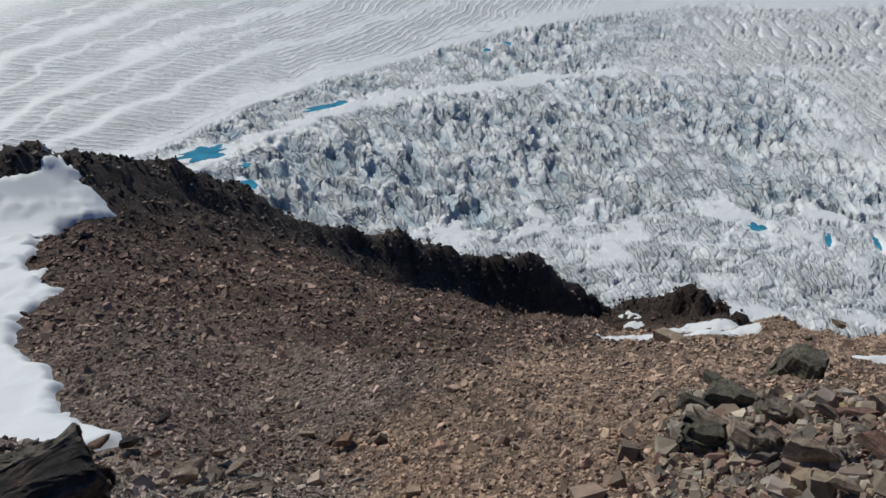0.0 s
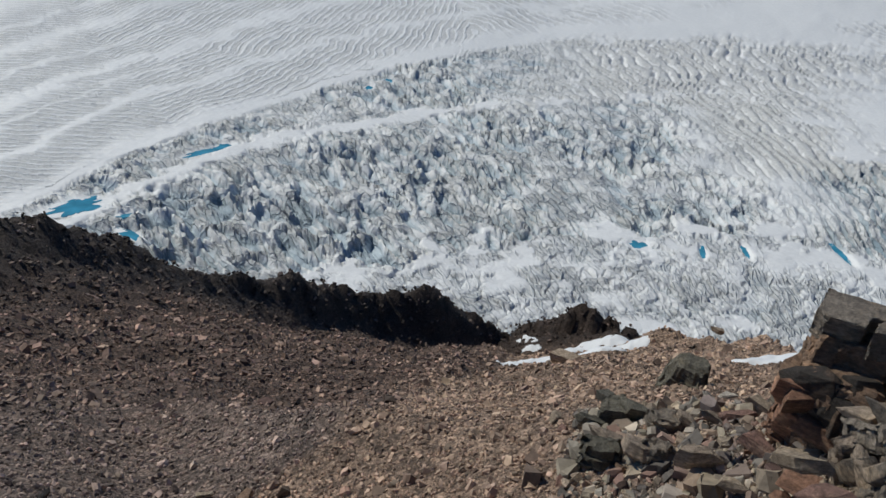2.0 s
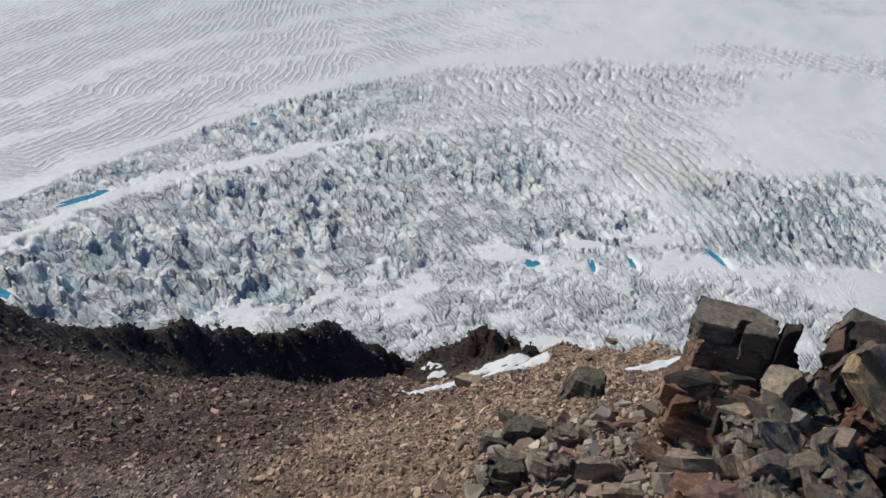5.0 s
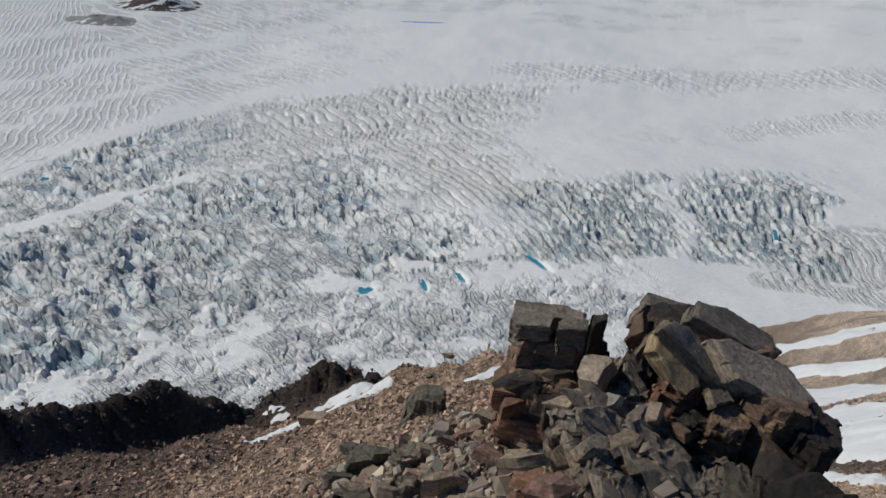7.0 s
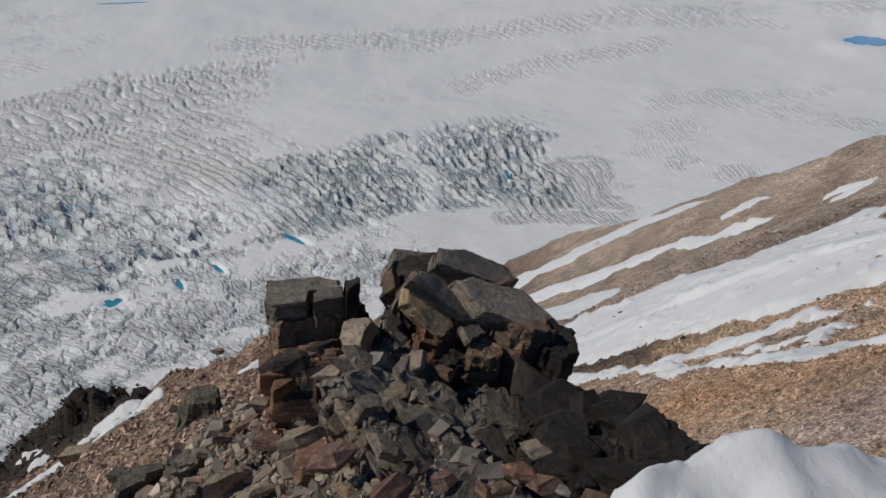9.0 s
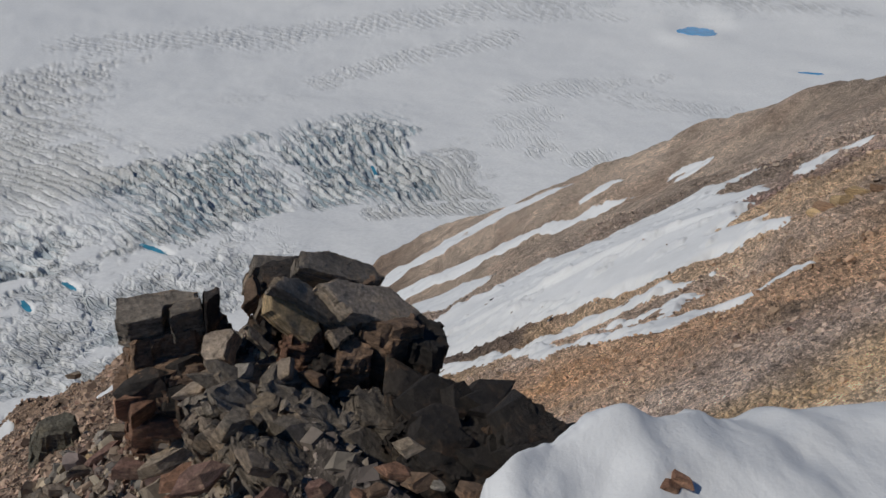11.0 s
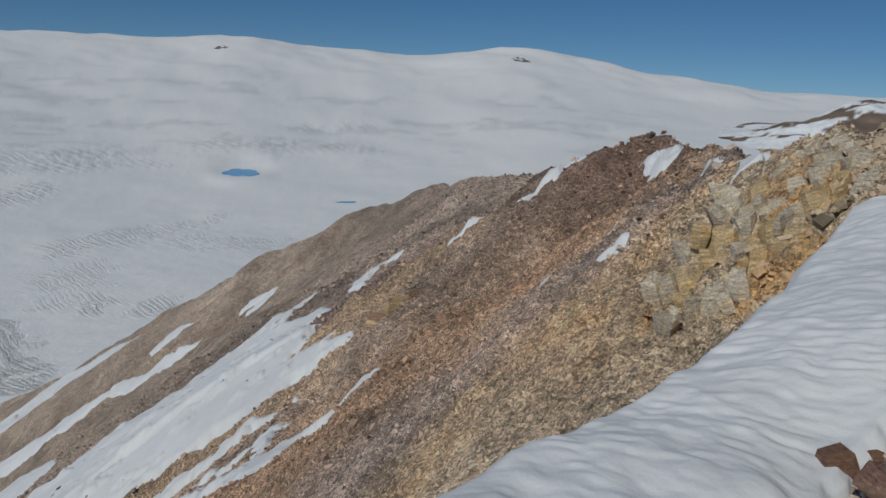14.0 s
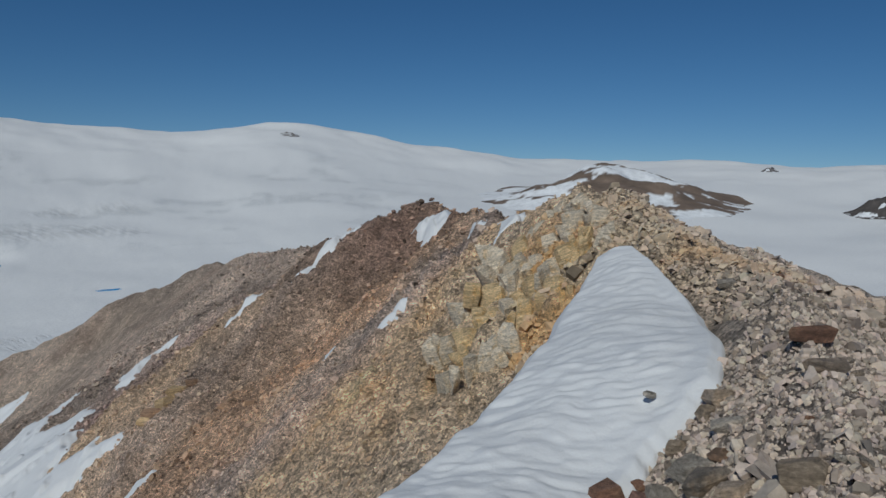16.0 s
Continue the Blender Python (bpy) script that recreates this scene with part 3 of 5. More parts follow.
    return b + 0.5 * before * (c - a) + 0.5 * t * (c - a + t * (2 * a - 5 * b + 4 * c - d + t * (3 * (b - c) + d - a)))


def snow_bank():
    p, c = np.meshgrid(np.concatenate([np.linspace(-0.5, 0, 16)[:-1], np.linspace(0, len(LIP) - 1, 620)]), np.linspace(-0.06, 1.14, 110), indexing="ij")
    lx, ly, lz = (smooth_line(np.array([q[k] for q in LIP]), p) for k in range(3))
    sx, sy = (smooth_line(np.array([q[k] for q in SHORE]), p) for k in range(2))
    sz = bare_ground(sx, sy)[:, 0] + 0.02
    sz = np.convolve(np.pad(sz, 30, mode="edge"), np.hanning(63)[1:-1] / np.hanning(63).sum(), "valid")[:, None] + 0 * p
    t = np.clip(c, 0, 1)
    wob = 0.06 * fbm(p * 1.9, p * 0 + 0.5, 3, 91) * (c > 0.5) + 0.09 * fbm(p * 2.3, p * 0 + 7.5, 3, 92) * (c < 0.5)
    cc = np.minimum(c, 1.0 + 0.25 * (c - 1.0)) + wob * np.abs(t - 0.5) * 0.8
    x, y = sx + (lx - sx) * cc, sy + (ly - sy) * cc
    z = sz + (lz - sz) * t + 0.10 * np.sin(np.pi * t) * (lz > -9)
    away = step(3.9, 5.4, np.hypot(x, y))
    z = z + ripples(x, y) * (0.25 + 0.75 * away) * step(0.0, 0.12, c) * (1 - step(0.88, 1.0, c)) + (0.075 - 0.05 * away) * fbm(x / 0.55, y / 0.42, 2, 93) * step(0.0, 0.2, c)
    z = z + (fused(z, bare_ground(x, y) + 0.05 * step(0.0, 0.1, c), 0.25) - z) * (1 - step(0.55, 0.9, c))
    z = z - 0.10 * step(0.9, 1.0, c) ** 2 - 1.4 * (np.maximum(c - 1, 0) / 0.14) ** 0.8 - np.where(c < 0, 0.25 * (-c / 0.06), 0) - 0.05 * (1 - step(0.0, 0.06, c))
    z = z - 0.05 * step(0.5, 0.0, p) ** 2 - 1.3 * np.clip(-p / 0.5, 0, 1) ** 1.4
    nx, ny = p.shape
    i, j = np.meshgrid(np.arange(nx - 1), np.arange(ny - 1), indexing="ij")
    quads = np.stack([i * ny + j, (i + 1) * ny + j, (i + 1) * ny + j + 1, i * ny + j + 1], -1).reshape(-1, 4)
    verts = np.stack([x, y, z], -1).reshape(-1, 3)
    me = raw_mesh("snow_bank", verts, quads)
    me.materials.append(SNOW)
    tagged(new("snow_bank", me), "wind-rippled white snow bank lying along the summit crest", "snow", kind="structure")
    return verts


def ripples(x, y):
    u, v = (x - 0.9 * y) * 0.74, (0.9 * x + y) * 0.74
    u = u + 0.09 * fbm(x / 0.6, y / 0.6, 3, 95)
    return 0.015 * vnoise(u / 0.06, v / 0.15, 96) + 0.011 * vnoise(u / 0.12, v / 0.26, 97) + 0.004 * vnoise(u / 0.03, v / 0.07, 98)


# the drift's ragged edge, from its low tip up to the spur
DRIFT_EDGE = [(-2.3, 4.4), (-2.6, 4.8), (-3.3, 5.2), (-4.4, 6.0), (-5.2, 7.1), (-6.7, 8.8), (-7.4, 10.6), (-7.6, 11.6), (-10.6, 15.4), (-13.2, 20.5), (-13.4, 22.2), (-12.6, 24.1), (-14.3, 25.5), (-15.6, 26.3), (-15.9, 24.3), (-16.4, 23.3)]


def left_depth(x, y):
    """Depth of the drift that lies left of its edge; below zero on bare ground."""
    d, side, place = along(x, y, DRIFT_EDGE)
    edge = side * d + 0.25 * fbm(x / 1.2, y / 1.2, 4, 101, 0.6)
    edge = np.where((x < -1) & (y > 0), np.minimum(edge, y - 4.75 + 0.2 * vnoise(x * 2, y * 2, 103)), -1)
    return np.where(edge > 0, 0.4 * (1 - np.exp(-np.maximum(edge, 0) / 0.35)), np.maximum(edge, -1))


def patch_depth(x, y):
    """The two small patches at the foot of the hollow."""
    best = np.full(x.shape, -9.0)
    for ax, ay, bx, by, w in PATCHES:
        ux, uy = bx - ax, by - ay
        t = np.clip(((x - ax) * ux + (y - ay) * uy) / (ux * ux + uy * uy), 0, 1)
        best = np.maximum(best, w - np.hypot(x - ax - t * ux, y - ay - t * uy))
    return np.clip((best + 0.12 * fbm(x / 1.1, y / 1.1, 4, 111)) * 0.9, -2, 0.45)


PATCHES = [(7.4, 25.5, 10.0, 25.6, 0.38), (10.0, 25.6, 12.3, 25.0, 0.55), (19.2, 47.9, 21.1, 48.0, 0.7), (21.1, 48.0, 22.3, 47.3, 1.1), (22.3, 47.3, 23.8, 46.8, 1.3), (19.8, 39.3, 20.6, 38.9, 0.8),
           (16.4, 52.0, 17.3, 51.6, 0.55), (16.5, 50.4, 17.2, 50.2, 0.45), (9.4, 12.0, 9.8, 11.7, 0.5)]


def snow_sheet(name, label, angles, reach, depth, extra=None, deep=1.0):
    def top(x, y):
        d, g, r = depth(x, y), ground(x, y), np.hypot(x, y)
        even = np.maximum(bare_ground(x, y) + 0.55 * np.clip(r / 30, 0.05, 1.6) * fbm(x / 9, y / 9, 3, 3) + 0.14 * np.clip(r / 30, 0.2, 1.6), g + 0.03)
        share, d = step(0.02, 0.26, d) * deep, np.minimum(d, 0.35 * deep + 0.06)
        z = (g + d) * (1 - share) + np.maximum(even, g + 0.1) * share
        return z if extra is None else z + extra(x, y) * step(0.02, 0.2, depth(x, y))
    ob = sheet(name, angles, reach, top, SNOW, keep=lambda x, y: depth(x, y) > -0.12)
    return tagged(ob, label, "snow", kind="structure")


def rings(a, b, count):
    return np.exp(np.linspace(np.log(a), np.log(b), count))


for label, lines in STREAKS:
    turns = [math.degrees(math.atan2(q[0], q[1])) for pts in lines for q in pts]
    spans = [math.hypot(q[0], q[1]) for pts in lines for q in pts]
    lean = 1 + 100 * max(q[2] for pts in lines for q in pts) / max(spans)
    snow_sheet("snow_streak", label, np.arange(min(turns) - lean, max(turns) + lean, 0.1), rings(min(spans) * 0.8, max(spans) * 1.2, int(40 + 170 * math.log(max(spans) / min(spans) * 1.5))),
               lambda x, y: line_depth(x, y, lines))
BANK = snow_bank()
snow_sheet("snow_drift", "sunlit snow drift with a ragged melting edge", np.arange(-62, -18, 0.2), rings(4.0, 40, 300), left_depth)
snow_sheet("snow_patch", "small white snow patch at the foot of the hollow", np.arange(5, 45, 0.12), rings(12, 70, 300), patch_depth, deep=0.0)


# ---- glacier ----
def flow(x, y):
    """Along and across the glacier's curved course: degrees round the mountain, distance, and the share of its width."""
    dx, dy = x - 250, y + 50
    turn, rho = np.degrees(np.arctan2(dx, dy)), np.hypot(dx, dy)
    return turn, rho, (rho - 645) / np.maximum(435 + 6 * turn, 150)


POOLS = [(-258, 694, 25, 17, 0.58), (-151, 836, 29, 8, 0.64), (-194, 636, 17, 5, -0.73), (-205, 675, 10, 5, 0.25), (-9, 1028, 9, 5, 0.41), (54, 1124, 9, 6, 1.04), (88, 1161, 10, 5, -1.2),
         (292, 589, 10, 8, -1.32), (348, 569, 14, 3, -1.93), (391, 566, 15, 3, -1.8), (488, 562, 25, 4, -1.69), (841, 506, 30, 3, -2.42), (-134, 853, 11, 7, 0.65)]
LAKES = [(2094, 248, 49, 74, -1.5), (1216, 2037, 72, 20, -0.52), (1760, -40, 29, 11, -1.24)]


# bands of cracks on the smooth snow: start and end by degrees and share of the width, half width, strength
CRACK_BANDS = [(31, 1.76, 46, 1.52, 0.17, 1.0), (46, 1.56, 69, 1.62, 0.15, 0.95), (63, 1.76, 74, 1.5, 0.08, 0.8), (48, 0.98, 64, 1.27, 0.1, 0.9), (65, 0.7, 76, 0.79, 0.09, 0.75), (74, 0.62, 83, 0.5, 0.08, 0.85),
               (62, 0.42, 66, 0.42, 0.15, 0.65), (66, 0.26, 70, 0.13, 0.08, 0.95), (79, 1.68, 91, 1.56, 0.09, 0.75), (86, 1.9, 92, 1.92, 0.05, 0.6), (44, 2.7, 50, 2.76, 0.06, 0.6), (38.5, 0.88, 44, 0.83, 0.04, 0.5)]


def broken(x, y):
    """The zones of the glacier: tall broken blocks, snow-filled thin cracks, deep open cracks, dirty ice at the foot."""
    turn, rho, v = flow(x, y)
    w1, w2, w3 = fbm(x / 160, y / 160, 3, 121), fbm(x / 45, y / 45, 3, 131), fbm(x / 14, y / 14, 3, 135)
    tt, vv = turn + 3 * w1, v + 0.035 * w1 + 0.03 * w2
    rim = np.interp(turn, [-60, -22, -13, 0, 8], [1.25, 1.37, 1.55, 1.70, 1.74])
    serac = step(0.01, 0.08, vv + 0.06 * w2 + 0.03 * w3) * (1 - step(0.93, 1.0, vv + 0.03 * w3)) * (1 - step(9, 21, tt + 4 * w2)) * step(-75, -50, tt)
    upper = step(1.05, 1.1, vv + 0.03 * w3) * (1 - step(rim - 0.06, rim + 0.03, vv)) * (1 - step(1, 11, tt)) * step(-60, -42, tt)
    gully = np.exp(-(((turn + 1.5 * w2 - 37.5 - 6 * (v - 0.2)) / 1.5) ** 2))
    right = step(0.0, 0.06, vv) * (1 - step(0.42, 0.58, v + 0.05 * w2 - 0.006 * (turn - 38))) * step(18, 26, tt) * (1 - step(50, 54, turn + 2 * w2)) * (1 - 0.9 * gully)
    inner = (1 - step(-0.11, -0.06, vv + 0.05 * w2)) * (1 - step(24, 36, tt)) * step(-0.9, -0.2, w2 + 0.4 * w1)
    inner = np.maximum(inner, 0.9 * step(-0.55, 0.1, w2 + 0.5 * w3) * step(-0.12, -0.04, vv) * (1 - step(0.05, 0.12, vv)) * (1 - step(24, 34, tt)))
    beyond = vv - rim + 0.05 * w2 + 0.06 * vnoise(turn / 9, vv * 2, 143)
    lanes = np.ones(x.shape)
    for middle, half, strong in ((0.10, 0.11, 1.0), (0.62, 0.06, 0.95), (0.95, 0.03, 0.7), (1.25, 0.08, 0.95), (1.7, 0.04, 0.8), (2.1, 0.10, 0.9), (2.6, 0.05, 0.8)):
        lanes = lanes * (1 - strong * np.exp(-(((beyond - middle) / half) ** 2)))
    arcs = step(1.03, 1.10, vv) * (1 - step(1.58, 1.70, vv + 0.012 * (tt - 18))) * step(1, 11, tt) * (1 - step(27, 33, tt + 3 * w2))
    fine = step(0.02, 0.1, beyond) * (1 - step(2.6, 3.6, beyond)) * (1 - step(4, 26, tt + 6 * w2)) * lanes
    mid = step(0.3, 0.42, vv) * (1 - step(0.95, 1.02, vv)) * step(12, 19, tt) * (1 - step(25, 33, tt + 3 * w2 + 6 * (v - 0.5)))
    toe = step(41, 45, turn + 2 * w2) * (1 - step(55, 59, turn + 2 * w2)) * step(-0.06, -0.02, vv) * (1 - step(0.18, 0.30, vv + 0.012 * (47 - turn))) * step(-0.7, -0.2, w2 + 0.5 * w3)
    veil = step(0.93, 0.98, vv) * (1 - step(1.05, 1.1, vv)) * step(-14, 2, tt) * (1 - step(24, 32, tt)) * step(-0.5, 0.3, w2 + 0.6 * w3)
    bands = np.zeros(x.shape)
    for t0, v0, t1, v1, wide, strong in CRACK_BANDS:
        t = (turn + 1.5 * w2 - t0) / (t1 - t0)
        middle = v0 + np.clip(t, 0, 1) * (v1 - v0)
        past = np.maximum(0, np.abs(t - 0.5) - 0.5) * (t1 - t0) / 2.5
        far = np.hypot((v + 0.035 * w2 + 0.02 * w1 - middle) / wide, past)
        bands = np.maximum(bands, strong * (1 - step(0.5, 1.15, far + 0.3 * w3)))
    thin = np.clip(arcs + 0.75 * veil + fine + mid + toe + 0.75 * bands + 0.2 * right, 0, 1)
    thin = thin * np.maximum(1 - step(-10, 8, tt), step(-1.1, -0.5, fbm(x / 55, y / 55, 3, 155) + 0.3 * w3))
    return turn, rho, vv, w1, w2, w3, serac, upper, right, inner, thin, toe, np.clip(arcs + mid + veil, 0, 1) * (thin > 0.3), np.clip(fine, 0, 1)


def crevasses(x, y):
    """Height of the broken ice over the smooth surface: sharp fins and leaning blocks, split along the flow."""
    turn, rho, vv, w1, w2, w3, serac, upper, right, inner, thin, toe, fans, hatch = broken(x, y)
    s = np.radians(turn) * 900
    lean = s + 0.22 * rho
    big = np.clip(serac + 0.7 * upper + 0.65 * right, 0, 1) * np.clip(0.8 + 0.7 * fbm(x / 90, y / 90, 2, 137), 0.3, 1.3)
    fin = 1 - 1.8 * np.abs(vnoise(lean / (11 - 2.5 * upper) + 0.7 * w1 + 0.35 * w2, rho / 34 + 0.5 * w2 + 0.1 * w3, 161))
    f1, gap, own = cells(lean / 9.5 + 0.5 * w2 + 0.12 * w3 + 0.8 * w1, rho / 25 + 0.4 * w2 + 0.12 * w3, 165)
    g1, gap2, own2 = cells(lean / 6 + 0.5 * w2, rho / 15 + 0.3 * w2, 171)
    h = 1.35 * big * (6.0 * (fin - 0.5) + 3.8 * (own - 0.5) + 2.0 * (0.4 - f1) - 3.4 * np.exp(-gap / (0.05 + 0.10 * own)) + 1.3 * (own2 - 0.5) - 0.8 * np.exp(-gap2 / 0.09) + 0.6 * w3)
    k1, gap3, own3 = cells((0.6 * s + 0.25 * rho) / 12 + 0.7 * w2 + 0.2 * w3, rho / 15 + 0.6 * w2, 177)
    h = h + inner * (3.4 * (own3 - 0.5) - 2.6 * np.exp(-gap3 / 0.08) + 1.2 * w3)
    saw = phase(s, rho, w1, w2, w3)
    tri = np.abs((saw - np.floor(saw)) * 2 - 1) + 0.08 * w3
    h = h - right * 5.0 * step(0.62, 0.98, tri) * np.clip(0.55 + 0.9 * vnoise(s / 60, rho / 40, 183), 0.05, 1.2) + (3.0 * thin * (1 - hatch) + 3.0 * fans) * (0.5 - step(0.5, 0.95, tri))
    return h + 0.45 * fbm(x / 7, y / 7, 2, 173) * np.clip(big + thin, 0.15, 1) + 1.2 * fbm(x / 60, y / 60, 3, 175)


def phase(s, rho, w1, w2, w3):
    """Counts the thin cracks: nearly along the radius, bending over with distance."""
    return s / 16 + 0.6 * w1 + 0.24 * w2 + 0.08 * w3 + 0.012 * rho + 0.5 * np.sin(rho / 90) + 0.004 * np.maximum(0, rho - 1150) + 0.45 * vnoise(s / 45, rho / 70, 187)


def ice_kinds(x, y):
    """For the material: the cracks' count, and the shares of blue depth with painted shade, snow-filled cracks, open
    cracks and bare ice.
    """
    turn, rho, vv, w1, w2, w3, serac, upper, right, inner, thin, toe, fans, hatch = broken(x, y)
    s = np.radians(turn) * 900
    r, a = np.hypot(x, y), np.degrees(np.arctan2(x, y))
    # beyond the broken ice the cracks run across the view, close together
    across = rho / 17 * np.clip((10 - turn) / 35, 0.25, 1) + s / 16 + 0.7 * w1 + 0.32 * w2 + 0.12 * w3
    lines = np.where((vv > np.interp(turn, [-60, -22, -13, 0, 8], [1.25, 1.37, 1.55, 1.70, 1.74]) + 0.08) & (turn < 24), across, phase(s, rho, w1, w2, w3))
    where = np.stack([(s + 0.22 * rho) / 9.5 + 0.5 * w2 + 0.12 * w3 + 0.8 * w1, rho / 25 + 0.4 * w2 + 0.12 * w3, lines], -1)
    streaks = step(0.05, 0.4, fbm(a / 7, r / 90, 4, 193)) * step(1900, 2600, r) * (1 - step(3500, 4300, r)) * (1 - step(105, 125, a))
    streaks = streaks * step(-0.6, 0.3, fbm(a / 1.5, r / 28, 3, 195))
    snowy = step(-0.1, 0.4, fbm(x / 20, y / 20, 4, 197, 0.6))
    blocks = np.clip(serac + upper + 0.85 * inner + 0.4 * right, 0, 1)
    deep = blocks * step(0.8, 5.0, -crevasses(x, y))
    bare = np.clip(blocks * (1.0 - 0.6 * snowy) + 0.5 * right * (1 - 0.5 * snowy) + 0.85 * thin + 0.15 * hatch * thin + 0.25 * fans + 0.8 * toe + 0.5 * streaks, 0, 1)
    clear = 1 - pool_share(x, y)
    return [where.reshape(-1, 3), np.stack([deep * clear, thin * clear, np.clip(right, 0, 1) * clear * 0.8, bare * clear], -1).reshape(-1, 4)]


def pool_share(x, y):
    best = np.zeros(x.shape)
    for px, py, a, b, rot in POOLS + LAKES:
        c, s = math.cos(rot), math.sin(rot)
        u, v = ((x - px) * c + (y - py) * s) / a, (-(x - px) * s + (y - py) * c) / b
        best = np.maximum(best, 1 - step(0.9, 1.7, np.hypot(u, v)))
    return best


def ice_surface(x, y):
    h = crevasses(x, y)
    p = pool_share(x, y)
    base = ice_height(x, y)
    for px, py, a, b, rot in LAKES:
        c, s = math.cos(rot), math.sin(rot)
        near = 1 - step(1.1, 2.6, np.hypot(((x - px) * c + (y - py) * s) / a, (-(x - px) * s + (y - py) * c) / b))
        base = base + near * (float(ice_height(np.array([px]), np.array([py]))[0]) - base)
        h = h * (1 - near)
    return base + h * (1 - p) - 2.2 * p


ice_angles = np.concatenate([np.arange(-46, 62, 0.085), np.arange(62, 152, 0.15), np.arange(152, 314, 1.5)])
dips = np.concatenate([np.arange(-36, -12, 0.095), np.arange(-12, -5.0, 0.125)])
ice_reach = np.concatenate([[60, 150, 250, 350], -FLOOR / np.tan(np.radians(-dips)), np.linspace(3850, 4750, 28)])


def near_limit(x, y):
    """How near the fine sheet reaches: nearer ice lies under or behind the mountain."""
    return np.interp(np.degrees(np.arctan2(x, y)), [-180, -60, -46, 40, 60, 75, 90, 110, 150, 152, 180], [0, 0, 440, 480, 560, 740, 1150, 1650, 1650, 0, 0])


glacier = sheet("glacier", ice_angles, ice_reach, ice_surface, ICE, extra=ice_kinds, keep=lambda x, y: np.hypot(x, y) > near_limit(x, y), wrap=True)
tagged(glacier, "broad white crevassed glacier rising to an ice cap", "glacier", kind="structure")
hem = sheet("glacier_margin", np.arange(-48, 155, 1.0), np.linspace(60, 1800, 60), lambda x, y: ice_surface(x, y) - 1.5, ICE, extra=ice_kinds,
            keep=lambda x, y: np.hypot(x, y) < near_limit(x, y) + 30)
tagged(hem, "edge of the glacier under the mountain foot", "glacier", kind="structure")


# ---- rocks ----
def rock_material(name, colour, stain, rough=0.85, bands=14.0, vary=1.0):
    """Split rock: a base colour, a stain that gathers in blotches, thin bedding lines and pale lichen specks."""
    m, n, l, p = material(name, rough)
    blot = mapped(n, l, "ShaderNodeTexNoise", 4.0, Detail=9.0, Roughness=0.7)
    bed = mapped(n, l, "ShaderNodeTexNoise", 2.5, (1, 1, bands * 0.6), Detail=8.0, Roughness=0.72)
    fine = mapped(n, l, "ShaderNodeTexNoise", 22.0, (1, 1, 1.8), Detail=8.0, Roughness=0.75)
    rough_face = mapped(n, l, "ShaderNodeTexVoronoi", 9.0, (1, 1, 1.6), Randomness=1.0)
    info = n.new("ShaderNodeObjectInfo")
    each = ramp(n, l, info.outputs["Random"], (0.0, grey(1 - 0.25 * vary)), (1.0, grey(1 + 0.35 * vary)))
    col = ramp(n, l, blot.outputs["Fac"], (0.38, [c * 0.9 for c in colour]), (0.5, colour), (0.56, [0.6 * c + 0.4 * s for c, s in zip(colour, stain)]), (0.66, stain))
    col = times(n, l, col, ramp(n, l, bed.outputs["Fac"], (0.33, grey(0.52)), (0.5, grey(0.95)), (0.66, grey(1.35))))
    col = times(n, l, col, ramp(n, l, fine.outputs["Fac"], (0.32, grey(0.5)), (0.5, grey(1.0)), (0.68, grey(1.6))))
    l.new(times(n, l, col, each), p.inputs["Base Color"])
    b = bumped(n, l, p, bed.outputs["Fac"], 0.06, 0.9)
    b = bumped(n, l, p, rough_face.outputs["Color"], 0.025, 0.8, b)
    b = bumped(n, l, p, blot.outputs["Fac"], 0.04, 0.7, b)
    bumped(n, l, p, fine.outputs["Fac"], 0.03, 0.9, b)
    return m


SLATE = (rock_material("slate", (0.25, 0.208, 0.165), (0.38, 0.275, 0.18)), "dark grey slaty rock block with thin bedding")
# base colour of DARK includes shade, mostly for blocks in the tower's shadow
DARK = (rock_material("shade_dark_rock", (0.045, 0.036, 0.03), (0.15, 0.092, 0.058)), "dark brown weathered rock block")
BROWN = (rock_material("brown_rock", (0.27, 0.175, 0.115), (0.36, 0.21, 0.12)), "brown weathered rock block with rusty stains")
RUST = (rock_material("rusty_rock", (0.33, 0.175, 0.11), (0.42, 0.25, 0.155)), "rust-red stained angular rock block")
MAROON = (rock_material("maroon_rock", (0.27, 0.155, 0.12), (0.38, 0.25, 0.18)), "maroon angular rock block")
GREY = (rock_material("grey_rock", (0.39, 0.305, 0.23), (0.50, 0.375, 0.26)), "grey angular rock block with pale edges")
GREEN = (rock_material("lichen_rock", (0.16, 0.145, 0.11), (0.25, 0.21, 0.14)), "greenish grey fractured rock block")
SLABGREY = (rock_material("grey_slab", (0.42, 0.335, 0.255), (0.54, 0.40, 0.26)), "large grey-brown rock slab")
TAN = (rock_material("tan_rock", (0.36, 0.28, 0.20), (0.45, 0.36, 0.27)), "tan angular rock block")
PALE = (rock_material("pale_rock", (0.42, 0.37, 0.31), (0.52, 0.46, 0.39)), "pale buff angular rock block")
OCHRE = (rock_material("ochre_rock", (0.56, 0.40, 0.22), (0.44, 0.33, 0.22)), "ochre-yellow stained rock block")
YELLOW = (rock_material("yellow_rock", (0.74, 0.55, 0.31), (0.72, 0.44, 0.16), vary=0.4), "yellow stained fractured rock block")
CREAM = (rock_material("cream_rock", (0.74, 0.64, 0.50), (0.72, 0.51, 0.27), vary=0.4), "cream rock block with ochre stains")

dice = random.Random(11)


